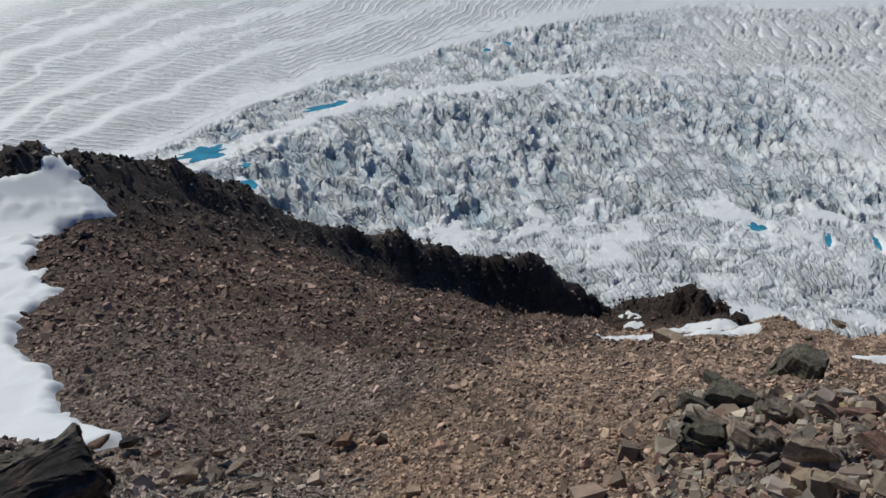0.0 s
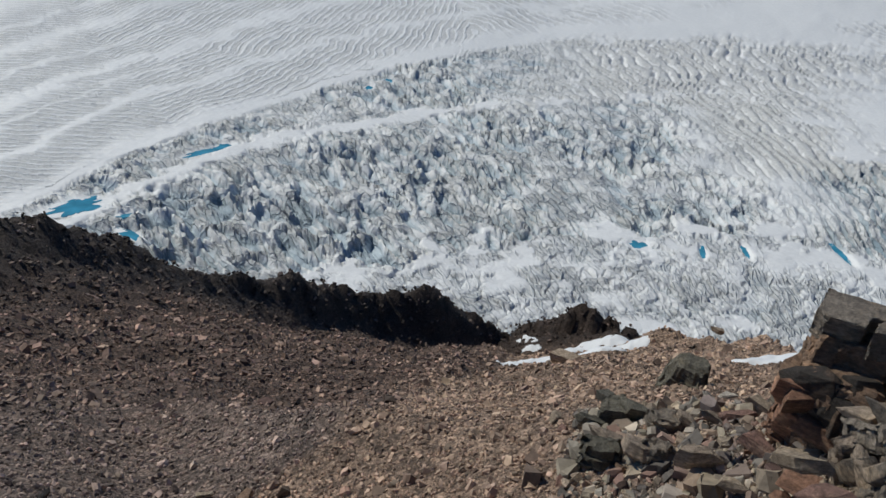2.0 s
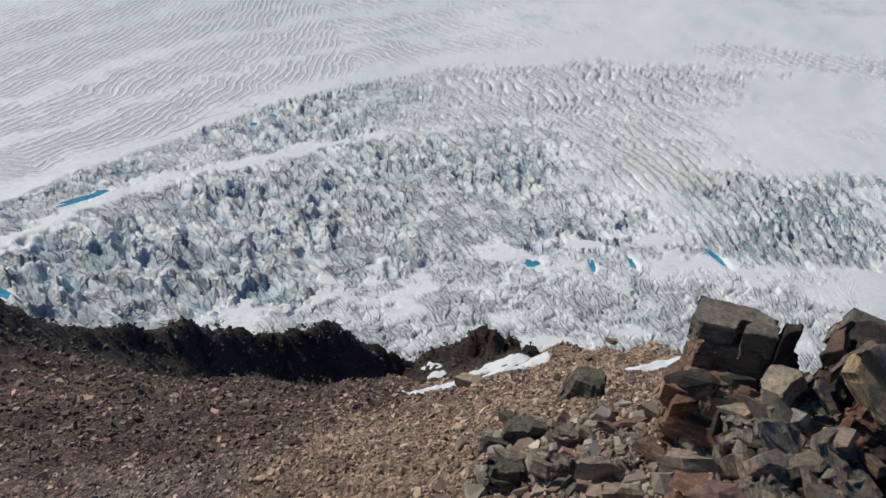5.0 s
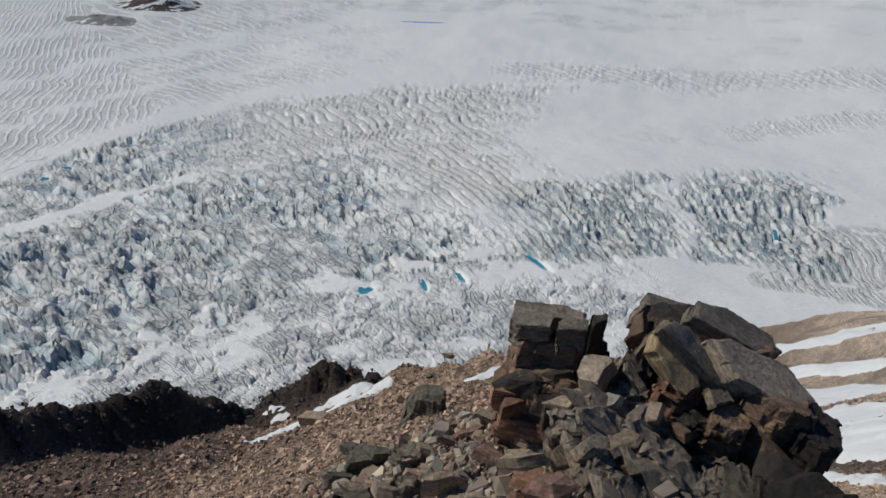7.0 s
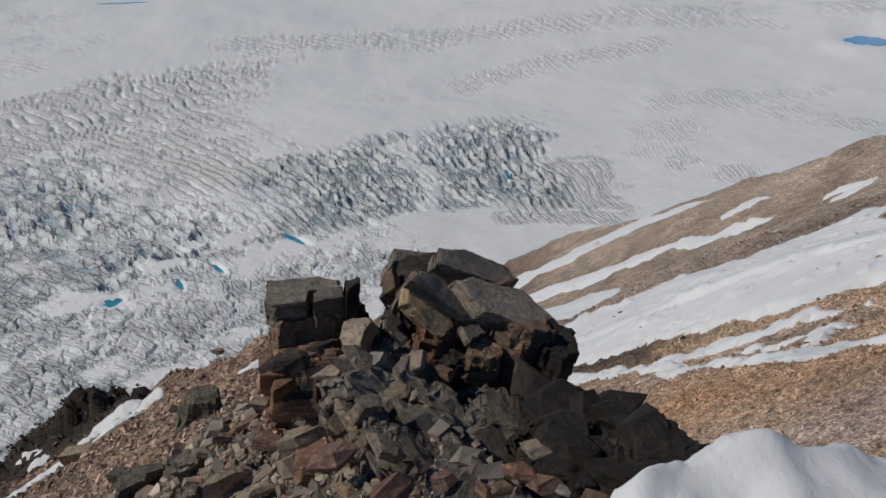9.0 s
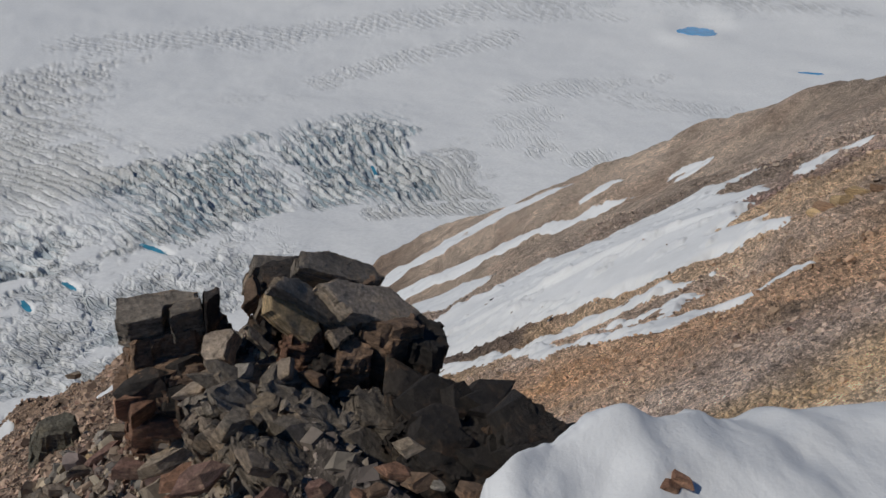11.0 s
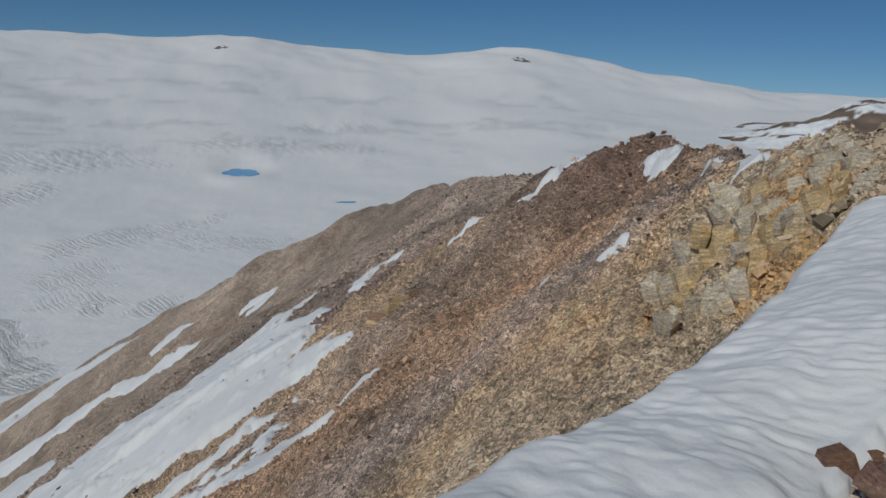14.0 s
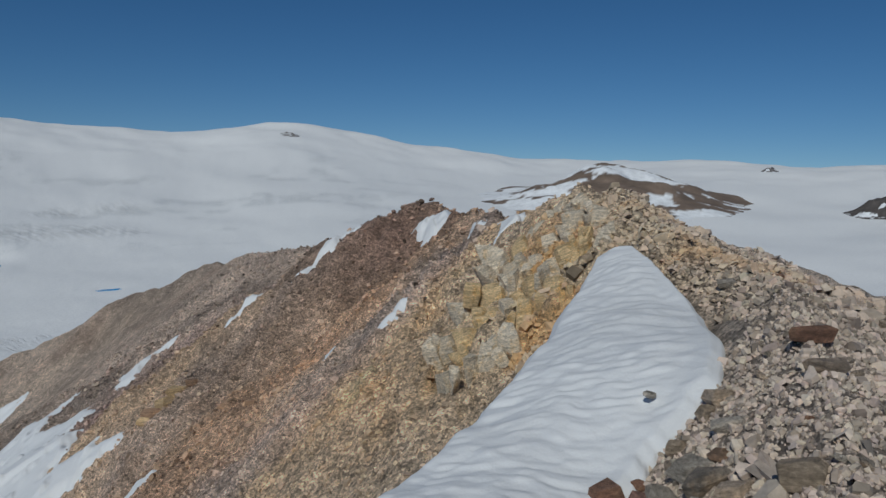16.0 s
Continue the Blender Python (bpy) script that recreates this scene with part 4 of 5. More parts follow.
def ragged(w, d, count=11, low=0.80):
    """An uneven outline, somewhere between a box and an ellipse."""
    out = []
    for k in range(count):
        t = (k + dice.uniform(-0.3, 0.3)) / count * 6.283
        c, q = math.cos(t), math.sin(t)
        r = dice.uniform(low, 1.08) / (abs(c) ** 3 + abs(q) ** 3) ** (1 / 3) / 2
        out.append((c * r * w, q * r * d))
    return out


def rock_mesh(name, w, d, h, bed=0.07, gap=0.02, boxy=True, spacing=0.04, taper=0.06, tip=0.12, rough=0.0, wave=5.0, outline=None):
    """A split piece of rock: an angular outline, sides broken into beds and joints that stand in or out, an uneven top."""
    base = outline or []
    corners = outline is None
    if corners and boxy:
        base = [(-0.5, -0.5), (0.5, -0.5), (0.5, 0.5), (-0.5, 0.5)]
    elif corners:
        count, turn = dice.choice((4, 4, 5, 5, 6)), dice.uniform(0, 6.28)
        rays = [turn + (k + dice.uniform(-0.28, 0.28)) / count * 6.283 for k in range(count)]
        base = [(math.cos(t) * dice.uniform(0.42, 0.68), math.sin(t) * dice.uniform(0.42, 0.68)) for t in rays]
    if corners:
        base = [((x + dice.uniform(-0.07, 0.07)) * w, (y + dice.uniform(-0.07, 0.07)) * d) for x, y in base]
    outline = []
    for k, c in enumerate(base):
        if corners and boxy and dice.random() < 0.45:
            p, q = base[k - 1], base[(k + 1) % len(base)]
            u, v = dice.uniform(0.1, 0.3), dice.uniform(0.1, 0.3)
            outline += [(c[0] + (p[0] - c[0]) * u, c[1] + (p[1] - c[1]) * u), (c[0] + (q[0] - c[0]) * v, c[1] + (q[1] - c[1]) * v)]
        else:
            outline.append(c)
    points, normals, joints, joint, left = [], [], [], 0, 3
    for k, (ax, ay) in enumerate(outline):
        bx, by = outline[(k + 1) % len(outline)]
        length = math.hypot(bx - ax, by - ay) + 1e-6
        steps = max(1, round(length / spacing))
        nx, ny = (by - ay) / length, (ax - bx) / length
        for i in range(steps + 1):
            points.append((ax + (bx - ax) * i / steps, ay + (by - ay) * i / steps))
            normals.append((nx, ny))
            joints.append(joint)
            left -= 1
            if left <= 0 and 0 < i < steps:
                joint, left = joint + 1, dice.choice((3, 4, 6, 9))
                points.append(points[-1])
                normals.append((nx, ny))
                joints.append(joint)
    rng = np.random.default_rng(dice.randrange(1 << 30))
    pts, nor, jo = np.array(points), np.array(normals), np.array(joints)
    cuts = [0.0]
    while cuts[-1] < h:
        cuts.append(cuts[-1] + bed * rng.choice((0.45, 0.8, 1.1, 1.7)))
    cuts = np.array(cuts) / cuts[-1]
    leaned, tilt = rng.uniform(-0.1, 0.1, 2), rng.uniform(-tip, tip, 2) * 2 * h / np.array((w, d))
    rows = []
    for k in range(len(cuts) - 1):
        inset = gap * (rng.uniform(0, 1) + rng.uniform(0, 1.2, joint + 1)[jo])
        slip = rng.uniform(-0.4, 0.4, 2) * gap
        for f in (cuts[k], cuts[k + 1]):
            p = pts * (1 - taper * f) - nor * inset[:, None] + leaned * h * f + slip + rng.normal(0, 0.05 * spacing, pts.shape)
            z = (f - 0.5) * h + f * (p * tilt).sum(1) + rng.normal(0, 0.03 * bed, len(p))
            rows.append(np.concatenate([p, z[:, None]], 1))
    rows[-1][:, 2] -= np.abs(rng.normal(0, 0.010, len(pts))) * min(1, h / 0.1)
    rim, middle, turned = rows[-1], rows[-1][:, :2].mean(0), rng.uniform(0, 50)
    for share in (0.93, 0.7, 0.45, 0.2):
        ring = rim * (share, share, 1) + np.append(middle * (1 - share), 0)
        ring[:, 2] = 0.5 * h + (ring[:, :2] * tilt).sum(1) + [0.6 * gap * noise.noise((px * 5 / w, py * 5 / d, turned)) for px, py in ring[:, :2]]
        rows.append(ring)
    n = len(pts)
    verts = np.concatenate(rows + [rows[0].mean(0)[None], rows[-1].mean(0)[None]])
    faces = [(r * n + i, r * n + (i + 1) % n, (r + 1) * n + (i + 1) % n, (r + 1) * n + i) for r in range(len(rows) - 1) for i in range(n)]
    top = (len(rows) - 1) * n
    faces += [(top + i, top + (i + 1) % n, len(verts) - 1) for i in range(n)] + [((i + 1) % n, i, len(verts) - 2) for i in range(n)]
    for k, v in enumerate(verts):
        q = Vector(v) * wave + Vector((tilt[0] * 50, tilt[1] * 50, w * 90))
        verts[k] += np.array(noise.noise_vector(q)) * rough + np.array(noise.noise_vector(q * 2.7)) * rough * 0.45
    me = bpy.data.meshes.new(name)
    me.from_pydata(verts.tolist(), [], faces)
    return me


def block(name, x, y, z, w, d, h, rx, ry, rz, kind, parent=None, **shape):
    me = rock_mesh(name, w, d, h, **shape)
    me.materials.append(kind[0])
    ob = new(name, me)
    if parent is not None:
        ob.parent = parent
        ob.matrix_basis = parent.matrix_basis.inverted() @ pose(x, y, z, rx, ry, rz)
        tagged(ob, kind[1])
    else:
        ob.matrix_basis = pose(x, y, z, rx, ry, rz)
    return ob


tower = tagged(new("rock_tower"), "tower of stacked dark and ochre rock slabs on the spur", "rock outcrop")
tower.matrix_basis = pose(4.0, 2.9, -3.4)
crag = tagged(new("rock_crag"), "yellow and cream fractured crag beside the snow bank", "rock outcrop")
crag.matrix_basis = pose(8.4, -6.0, -2.6)


ledge = tagged(new("rock_ledge"), "dark layered rock ledge below the snow drift", "rock outcrop")
ledge.matrix_basis = pose(-2.5, 2.6, -3.6)


def slab(x, y, z, rx, ry, rz, thick, outline, kind):
    """A split plate of the tower, by the outline of its upper face."""
    ob = block("slab", x, y, z, 1, 1, thick, rx, ry, rz, kind, tower, outline=outline, bed=min(0.06, thick * 0.45), gap=0.010, spacing=0.04, taper=-0.04, tip=0.0, rough=0.005, wave=8.0)
    ob.matrix_basis = ob.matrix_basis @ pose(0, 0, -thick / 2)


def mass(x, y, z, w, d, h, rx, ry, rz, kind, bed=0.06, gap=0.04, taper=0.2, name="body"):
    """A broken, bedded lump of the outcrop."""
    block(name, x, y, z, w, d, h, rx, ry, rz, kind, tower, outline=ragged(w, d), bed=bed, gap=gap * 0.7, spacing=0.035, taper=taper, tip=0.1, rough=0.020, wave=13.0)


def ledge_slab(*a):
    block("slab", *a[:10], ledge, bed=0.05, gap=0.03, spacing=0.03, rough=0.02, wave=8.0)


def crag_block(x, y, z, w, d, h, rx, ry, rz, kind):
    """A leaning, jointed block of the crag with smaller splinters beside it."""
    for k in range(3):
        q = (1.0, 0.55, 0.4)[k]
        me = stone_mesh("block", w * 1.05 * q, d * 1.2 * q, h * 1.1 * (1.0, 0.75, 0.55)[k])
        me.materials.append(kind[0])
        ob = new("block", me)
        ob.parent = crag
        at = pose(x, y, z, rx + dice.uniform(-16, 16), ry + dice.uniform(-18, 14), rz + dice.uniform(-35, 35)) @ pose(dice.uniform(-0.6, 0.6) * w * (k > 0), dice.uniform(-0.5, 0.1) * d * (k > 0), dice.uniform(-0.25, 0.35) * h * (k > 0))
        ob.matrix_basis = crag.matrix_basis.inverted() @ at
        tagged(ob, kind[1])


def blades(x, y, z, w, d, h, rx, ry, rz, kind):
    """Splintered blades of slate lying along one bed."""
    for k in range(6):
        me = stone_mesh("blade", w * dice.uniform(0.35, 0.7), d * dice.uniform(0.35, 0.7), h * dice.uniform(0.25, 0.5))
        me.materials.append(kind[0])
        ob = new("blade", me)
        ob.parent = tower
        at = pose(x, y, z, rx, ry, rz) @ pose(dice.uniform(-0.38, 0.38) * w, dice.uniform(-0.42, 0.42) * d, dice.uniform(-0.1, 0.5) * h, dice.uniform(-9, 9), dice.uniform(-9, 9), dice.uniform(-14, 14))
        ob.matrix_basis = tower.matrix_basis.inverted() @ at
        tagged(ob, kind[1])


def stone_mesh(name, w, d, h):
    """A broken stone: two uneven faces, slanting sides, chipped edges."""
    bm = bmesh.new()
    count, turn = dice.choice((4, 4, 5, 5, 6)), dice.uniform(0, 6.28)
    rays = [turn + (k + dice.uniform(-0.3, 0.3)) / count * 6.283 for k in range(count)]
    reach = [dice.uniform(0.30, 0.70) for k in rays]
    tilt = dice.uniform(-0.35, 0.35), dice.uniform(-0.35, 0.35)
    for level, low, high in ((-0.5, 0.6, 0.95), (dice.uniform(-0.25, 0.25), 0.97, 1.05), (0.5, 0.5, 0.95)):
        drift = dice.uniform(-0.08, 0.08), dice.uniform(-0.08, 0.08)
        for t, r in zip(rays, reach):
            q = r * dice.uniform(low, high)
            u, v = math.cos(t) * q + drift[0], math.sin(t) * q + drift[1]
            bm.verts.new((u * w, v * d, (level + (u * tilt[0] + v * tilt[1]) * (1 if level > 0 else 0.3)) * h + dice.uniform(-0.05, 0.05) * h))
    hull = bmesh.ops.convex_hull(bm, input=bm.verts[:])
    bmesh.ops.delete(bm, geom=list({g for g in hull["geom_interior"] + hull["geom_unused"] if isinstance(g, bmesh.types.BMVert)}), context="VERTS")
    bmesh.ops.dissolve_limit(bm, angle_limit=radians(14), verts=bm.verts[:], edges=bm.edges[:])
    bmesh.ops.bevel(bm, geom=bm.edges[:], offset=0.014 * min(w, d, 2 * h), segments=1, affect="EDGES")
    for v in bm.verts:
        v.co += Vector(noise.noise_vector(v.co * (3 / w) + Vector((w * 70, h * 90, d * 50)))) * 0.012 * w
    me = bpy.data.meshes.new(name)
    bm.to_mesh(me)
    bm.free()
    return me


def rest(name, me, x, y, z, rx, ry, rz, kind):
    me.materials.append(kind[0])
    ob = new(name, me)
    ob.matrix_basis = pose(x, y, z, rx, ry, rz)
    return ob


def loose(x, y, z, w, d, h, rx, ry, rz, kind):
    ob = rest("rock", stone_mesh("rock", w * 1.05, min(max(d, 0.42 * w), 0.62 * w), min(max(h, 0.20 * w), 0.42 * w)), x, y, z, rx, ry, rz, kind)
    tagged(ob, kind[1] + " lying on the slope", "rock", "loose rock blocks")


def snow_rock(x, y, w, d, h, rx, ry, rz, kind):
    """A block that lies on the snow bank."""
    under = BANK[(BANK[:, 0] - x) ** 2 + (BANK[:, 1] - y) ** 2 < 0.02, 2]
    z = max([float(ground(np.array([x]), np.array([y]))[0])] + under.tolist())
    ob = rest("rock", stone_mesh("rock", w, d, h), x, y, z + 0.25 * h, rx, ry, rz, kind)
    tagged(ob, kind[1] + " lying on the snow bank", "rock", "loose rock blocks")


# tower of stacked slabs over broken, bedded rock
slab(3.56, 3.62, -2.57, 7, 2, -34, 0.23, [(-0.30, -0.07), (-0.23, -0.15), (-0.00, -0.16), (0.05, -0.03), (0.28, -0.04), (0.30, 0.08), (0.14, 0.19), (-0.24, 0.19)], SLATE)
slab(3.60, 3.43, -2.55, -4, 1, 146, 0.25, [(0.11, 0.09), (-0.11, 0.09), (-0.14, -0.06), (0.03, -0.10), (0.10, -0.02)], SLATE)
slab(3.72, 3.27, -2.49, -6, 0, 177, 0.38, [(0.11, 0.05), (-0.04, 0.05), (-0.10, -0.03), (0.03, -0.07)], DARK)
slab(4.43, 3.24, -2.52, 16, 19, -22, 0.28, [(-0.24, -0.07), (-0.14, -0.10), (0.23, -0.04), (0.30, 0.10), (-0.15, 0.10)], SLATE)
slab(4.48, 2.62, -2.45, 18, 29, -35, 0.18, [(-0.42, -0.16), (-0.12, -0.16), (0.24, -0.12), (0.41, 0.03), (0.32, 0.17), (-0.08, 0.17), (-0.35, 0.06)], SLATE)
slab(4.32, 2.31, -2.55, 30, 26, -27, 0.30, [(-0.23, -0.14), (0.21, -0.21), (0.47, -0.05), (0.24, 0.16), (-0.25, 0.16), (-0.43, 0.08)], SLABGREY)
slab(3.95, 2.57, -2.42, -17, -43, 127, 0.11, [(0.27, 0.12), (0.05, 0.08), (-0.22, 0.08), (-0.29, -0.03), (-0.13, -0.12), (0.10, -0.11), (0.22, -0.03)], SLATE)
slab(3.83, 2.61, -2.50, 34, 42, -55, 0.17, [(-0.16, -0.08), (-0.02, -0.10), (0.19, -0.11), (0.24, 0.01), (0.12, 0.11), (-0.15, 0.11), (-0.22, 0.06)], OCHRE)
slab(3.48, 3.00, -2.69, 42, -9, -63, 0.17, [(-0.12, -0.05), (-0.07, -0.13), (0.05, -0.12), (0.07, -0.02), (0.12, 0.06), (0.10, 0.10), (-0.05, 0.10), (-0.10, 0.06)], GREY)
slab(3.97, 3.13, -2.53, -19, -32, 34, 0.13, [(-0.15, 0.05), (-0.06, -0.08), (0.13, -0.03), (0.08, 0.05)], BROWN)
slab(3.95, 2.92, -2.49, 13, -28, -3, 0.11, [(-0.21, -0.02), (-0.02, -0.04), (0.17, -0.03), (0.13, 0.04), (-0.07, 0.04)], TAN)
slab(3.73, 2.86, -2.73, 13, 48, -77, 0.05, [(-0.06, -0.06), (0.14, -0.03), (0.14, 0.04), (-0.08, 0.04), (-0.13, 0.00)], SLATE)
slab(3.99, 2.33, -2.69, -45, -1, 174, 0.08, [(0.09, 0.05), (-0.09, 0.05), (-0.08, -0.04), (0.08, -0.07)], GREY)
mass(3.55, 3.62, -3.20, 0.82, 0.58, 0.84, 0, 3, -36, BROWN, taper=0.0, gap=0.035, bed=0.09)
mass(3.40, 3.42, -3.24, 0.64, 0.44, 0.62, 0, -3, -42, BROWN, taper=0.12, gap=0.035, bed=0.08)
mass(3.26, 3.56, -3.38, 0.46, 0.42, 0.52, 4, 6, -30, RUST, taper=0.35, gap=0.06, bed=0.05)
mass(3.62, 3.20, -3.22, 0.40, 0.34, 0.46, 0, 4, -44, BROWN, taper=0.2, gap=0.06, bed=0.045)
for at in ((3.50, 3.50, -3.24, 0.72, 0.5, 0.74, 4, 6, -38, BROWN), (3.40, 3.40, -3.26, 0.64, 0.46, 0.62, -6, -4, -46, DARK), (3.26, 3.52, -3.40, 0.6, 0.5, 0.5, 6, 8, -30, RUST), (3.62, 3.20, -3.24, 0.48, 0.4, 0.46, 4, 8, -44, BROWN)):
    blades(*at)
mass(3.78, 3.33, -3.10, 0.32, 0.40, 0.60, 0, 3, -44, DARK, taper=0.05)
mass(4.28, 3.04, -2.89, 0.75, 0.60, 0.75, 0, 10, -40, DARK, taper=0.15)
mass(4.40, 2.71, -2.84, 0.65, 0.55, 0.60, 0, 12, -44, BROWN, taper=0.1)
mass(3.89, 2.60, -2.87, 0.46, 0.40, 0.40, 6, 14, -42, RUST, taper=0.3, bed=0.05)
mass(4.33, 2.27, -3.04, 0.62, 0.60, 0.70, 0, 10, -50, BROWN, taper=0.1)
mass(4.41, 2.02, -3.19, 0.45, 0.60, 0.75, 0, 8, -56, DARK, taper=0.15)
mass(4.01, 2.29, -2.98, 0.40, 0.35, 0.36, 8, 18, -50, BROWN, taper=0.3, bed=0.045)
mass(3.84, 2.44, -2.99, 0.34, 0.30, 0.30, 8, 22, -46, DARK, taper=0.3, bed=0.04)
mass(3.27, 2.59, -3.00, 0.95, 0.40, 0.30, 22, 40, -58, SLATE, bed=0.03, gap=0.05, taper=0.15, name="bed")
blades(3.27, 2.59, -3.00, 0.95, 0.40, 0.30, 22, 40, -58, SLATE)
mass(3.44, 2.37, -3.10, 1.05, 0.45, 0.32, 22, 38, -62, SLATE, bed=0.03, gap=0.05, taper=0.15, name="bed")
blades(3.44, 2.37, -3.10, 1.05, 0.45, 0.32, 22, 38, -62, SLATE)
mass(3.53, 2.08, -3.21, 1.10, 0.50, 0.34, 22, 36, -66, SLATE, bed=0.03, gap=0.05, taper=0.15, name="bed")
blades(3.53, 2.08, -3.21, 1.10, 0.50, 0.34, 22, 36, -66, SLATE)
mass(3.79, 1.87, -3.31, 1.15, 0.55, 0.36, 18, 34, -70, SLATE, bed=0.03, gap=0.05, taper=0.15, name="bed")
blades(3.79, 1.87, -3.31, 1.15, 0.55, 0.36, 18, 34, -70, SLATE)
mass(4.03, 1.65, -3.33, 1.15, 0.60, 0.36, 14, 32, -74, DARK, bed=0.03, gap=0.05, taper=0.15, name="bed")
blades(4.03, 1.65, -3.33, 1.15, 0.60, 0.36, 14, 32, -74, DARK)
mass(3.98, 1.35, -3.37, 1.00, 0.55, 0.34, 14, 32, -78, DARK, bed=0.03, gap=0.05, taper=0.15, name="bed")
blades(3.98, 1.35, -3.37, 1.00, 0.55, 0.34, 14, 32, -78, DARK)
mass(3.04, 2.08, -3.13, 0.90, 0.40, 0.28, 24, 40, -64, SLATE, bed=0.03, gap=0.05, taper=0.15, name="bed")
blades(3.04, 2.08, -3.13, 0.90, 0.40, 0.28, 24, 40, -64, SLATE)
mass(2.97, 2.52, -3.02, 0.30, 0.30, 0.50, 20, 25, -50, SLATE, bed=0.03, gap=0.04, taper=0.3, name="bed")
blades(2.97, 2.52, -3.02, 0.30, 0.30, 0.50, 20, 25, -50, SLATE)
mass(2.93, 2.77, -3.06, 0.22, 0.22, 0.42, 15, -15, -45, GREY, bed=0.04, gap=0.03, taper=0.3)
mass(2.47, 4.71, -4.38, 0.50, 0.42, 0.30, 6, -6, -25, GREEN, bed=0.05, gap=0.05, taper=0.3)
mass(5.97, 10.57, -9.36, 0.50, 0.42, 0.28, 10, -4, -35, GREEN, bed=0.05, gap=0.05, taper=0.3)
mass(2.15, 4.14, -4.26, 0.52, 0.42, 0.30, 10, -8, -15, GREEN, bed=0.05, gap=0.05, taper=0.3)
mass(2.75, 4.34, -4.14, 0.45, 0.36, 0.26, 8, -4, -30, SLATE, bed=0.05, gap=0.05, taper=0.3)
mass(2.45, 3.90, -4.06, 0.40, 0.34, 0.26, 8, 4, -30, SLATE, bed=0.05, gap=0.05, taper=0.3)
mass(7.18, 11.16, -9.80, 0.45, 0.40, 0.26, 8, -4, -30, GREEN, bed=0.05, gap=0.05, taper=0.3)
# these beds' dark colour stands for the tower's shade on the slope
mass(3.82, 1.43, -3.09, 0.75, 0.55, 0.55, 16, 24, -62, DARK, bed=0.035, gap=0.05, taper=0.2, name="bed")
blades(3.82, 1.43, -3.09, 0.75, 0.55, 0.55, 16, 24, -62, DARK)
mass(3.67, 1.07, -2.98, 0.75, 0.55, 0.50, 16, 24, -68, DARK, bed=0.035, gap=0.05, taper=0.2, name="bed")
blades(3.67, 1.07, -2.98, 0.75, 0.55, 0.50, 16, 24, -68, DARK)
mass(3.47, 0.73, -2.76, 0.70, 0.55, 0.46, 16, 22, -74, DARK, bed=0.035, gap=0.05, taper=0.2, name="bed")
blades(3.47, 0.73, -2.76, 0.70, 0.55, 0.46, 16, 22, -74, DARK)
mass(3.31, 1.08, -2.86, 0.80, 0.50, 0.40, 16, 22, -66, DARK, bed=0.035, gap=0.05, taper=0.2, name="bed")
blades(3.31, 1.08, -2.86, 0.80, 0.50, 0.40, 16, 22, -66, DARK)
# blocks of the rubble heap
loose(3.25, 2.87, -2.77, 0.26, 0.15, 0.15, 5, -12, -40, TAN)
loose(3.16, 3.00, -2.87, 0.30, 0.13, 0.06, 9, -12, -30, GREY)
loose(3.53, 2.51, -2.78, 0.23, 0.14, 0.13, 8, -30, -41, GREY)
loose(3.62, 2.33, -2.84, 0.19, 0.12, 0.12, -1, 5, -75, BROWN)
loose(3.38, 2.71, -2.76, 0.17, 0.11, 0.11, 3, -30, -28, PALE)
loose(3.34, 1.47, -2.92, 0.25, 0.12, 0.11, -8, 8, -45, TAN)
loose(3.15, 1.48, -2.95, 0.17, 0.11, 0.10, -5, -10, -63, BROWN)
loose(3.22, 1.33, -2.95, 0.19, 0.11, 0.10, 1, 20, -62, RUST)
loose(2.99, 1.53, -2.92, 0.20, 0.13, 0.12, -6, -15, -80, RUST)
loose(3.26, 1.24, -2.95, 0.13, 0.10, 0.09, 8, 10, -75, PALE)
loose(2.61, 1.95, -2.92, 0.35, 0.16, 0.15, -7, -32, -37, MAROON)
loose(2.81, 1.74, -2.88, 0.22, 0.11, 0.10, -7, -15, -41, MAROON)
loose(2.61, 2.43, -2.91, 0.31, 0.23, 0.24, -7, -20, -38, MAROON)
loose(2.62, 2.68, -2.92, 0.28, 0.13, 0.10, 7, -34, -62, TAN)
loose(2.43, 2.09, -2.88, 0.19, 0.14, 0.15, -6, 10, -58, OCHRE)
loose(3.28, 2.44, -2.85, 0.22, 0.16, 0.17, 7, -20, -29, TAN)
loose(3.21, 4.53, -4.04, 0.11, 0.09, 0.18, 9, 38, -43, PALE)
loose(5.33, 7.18, -6.47, 0.32, 0.16, 0.15, 4, -20, -34, PALE)
loose(3.40, 4.13, -3.79, 0.20, 0.15, 0.14, 9, 20, -51, TAN)
loose(3.24, 4.12, -3.89, 0.25, 0.11, 0.07, 9, -18, -28, MAROON)
loose(3.33, 3.49, -3.53, 0.25, 0.11, 0.04, -4, -28, -25, TAN)
loose(3.00, 3.51, -3.61, 0.26, 0.15, 0.15, -7, 10, -45, MAROON)
loose(2.83, 3.63, -3.69, 0.14, 0.11, 0.22, -9, -28, -52, TAN)
loose(2.84, 4.22, -3.99, 0.22, 0.15, 0.14, 2, 15, -41, GREY)
loose(2.62, 4.57, -4.21, 0.33, 0.15, 0.14, 4, 0, -50, GREEN)
loose(2.56, 5.04, -4.46, 0.27, 0.16, 0.15, -4, -10, -33, GREEN)
loose(2.60, 3.60, -3.79, 0.39, 0.17, 0.16, -0, -6, -20, GREY)
loose(2.36, 3.94, -4.03, 0.31, 0.16, 0.15, -0, 8, -37, GREY)
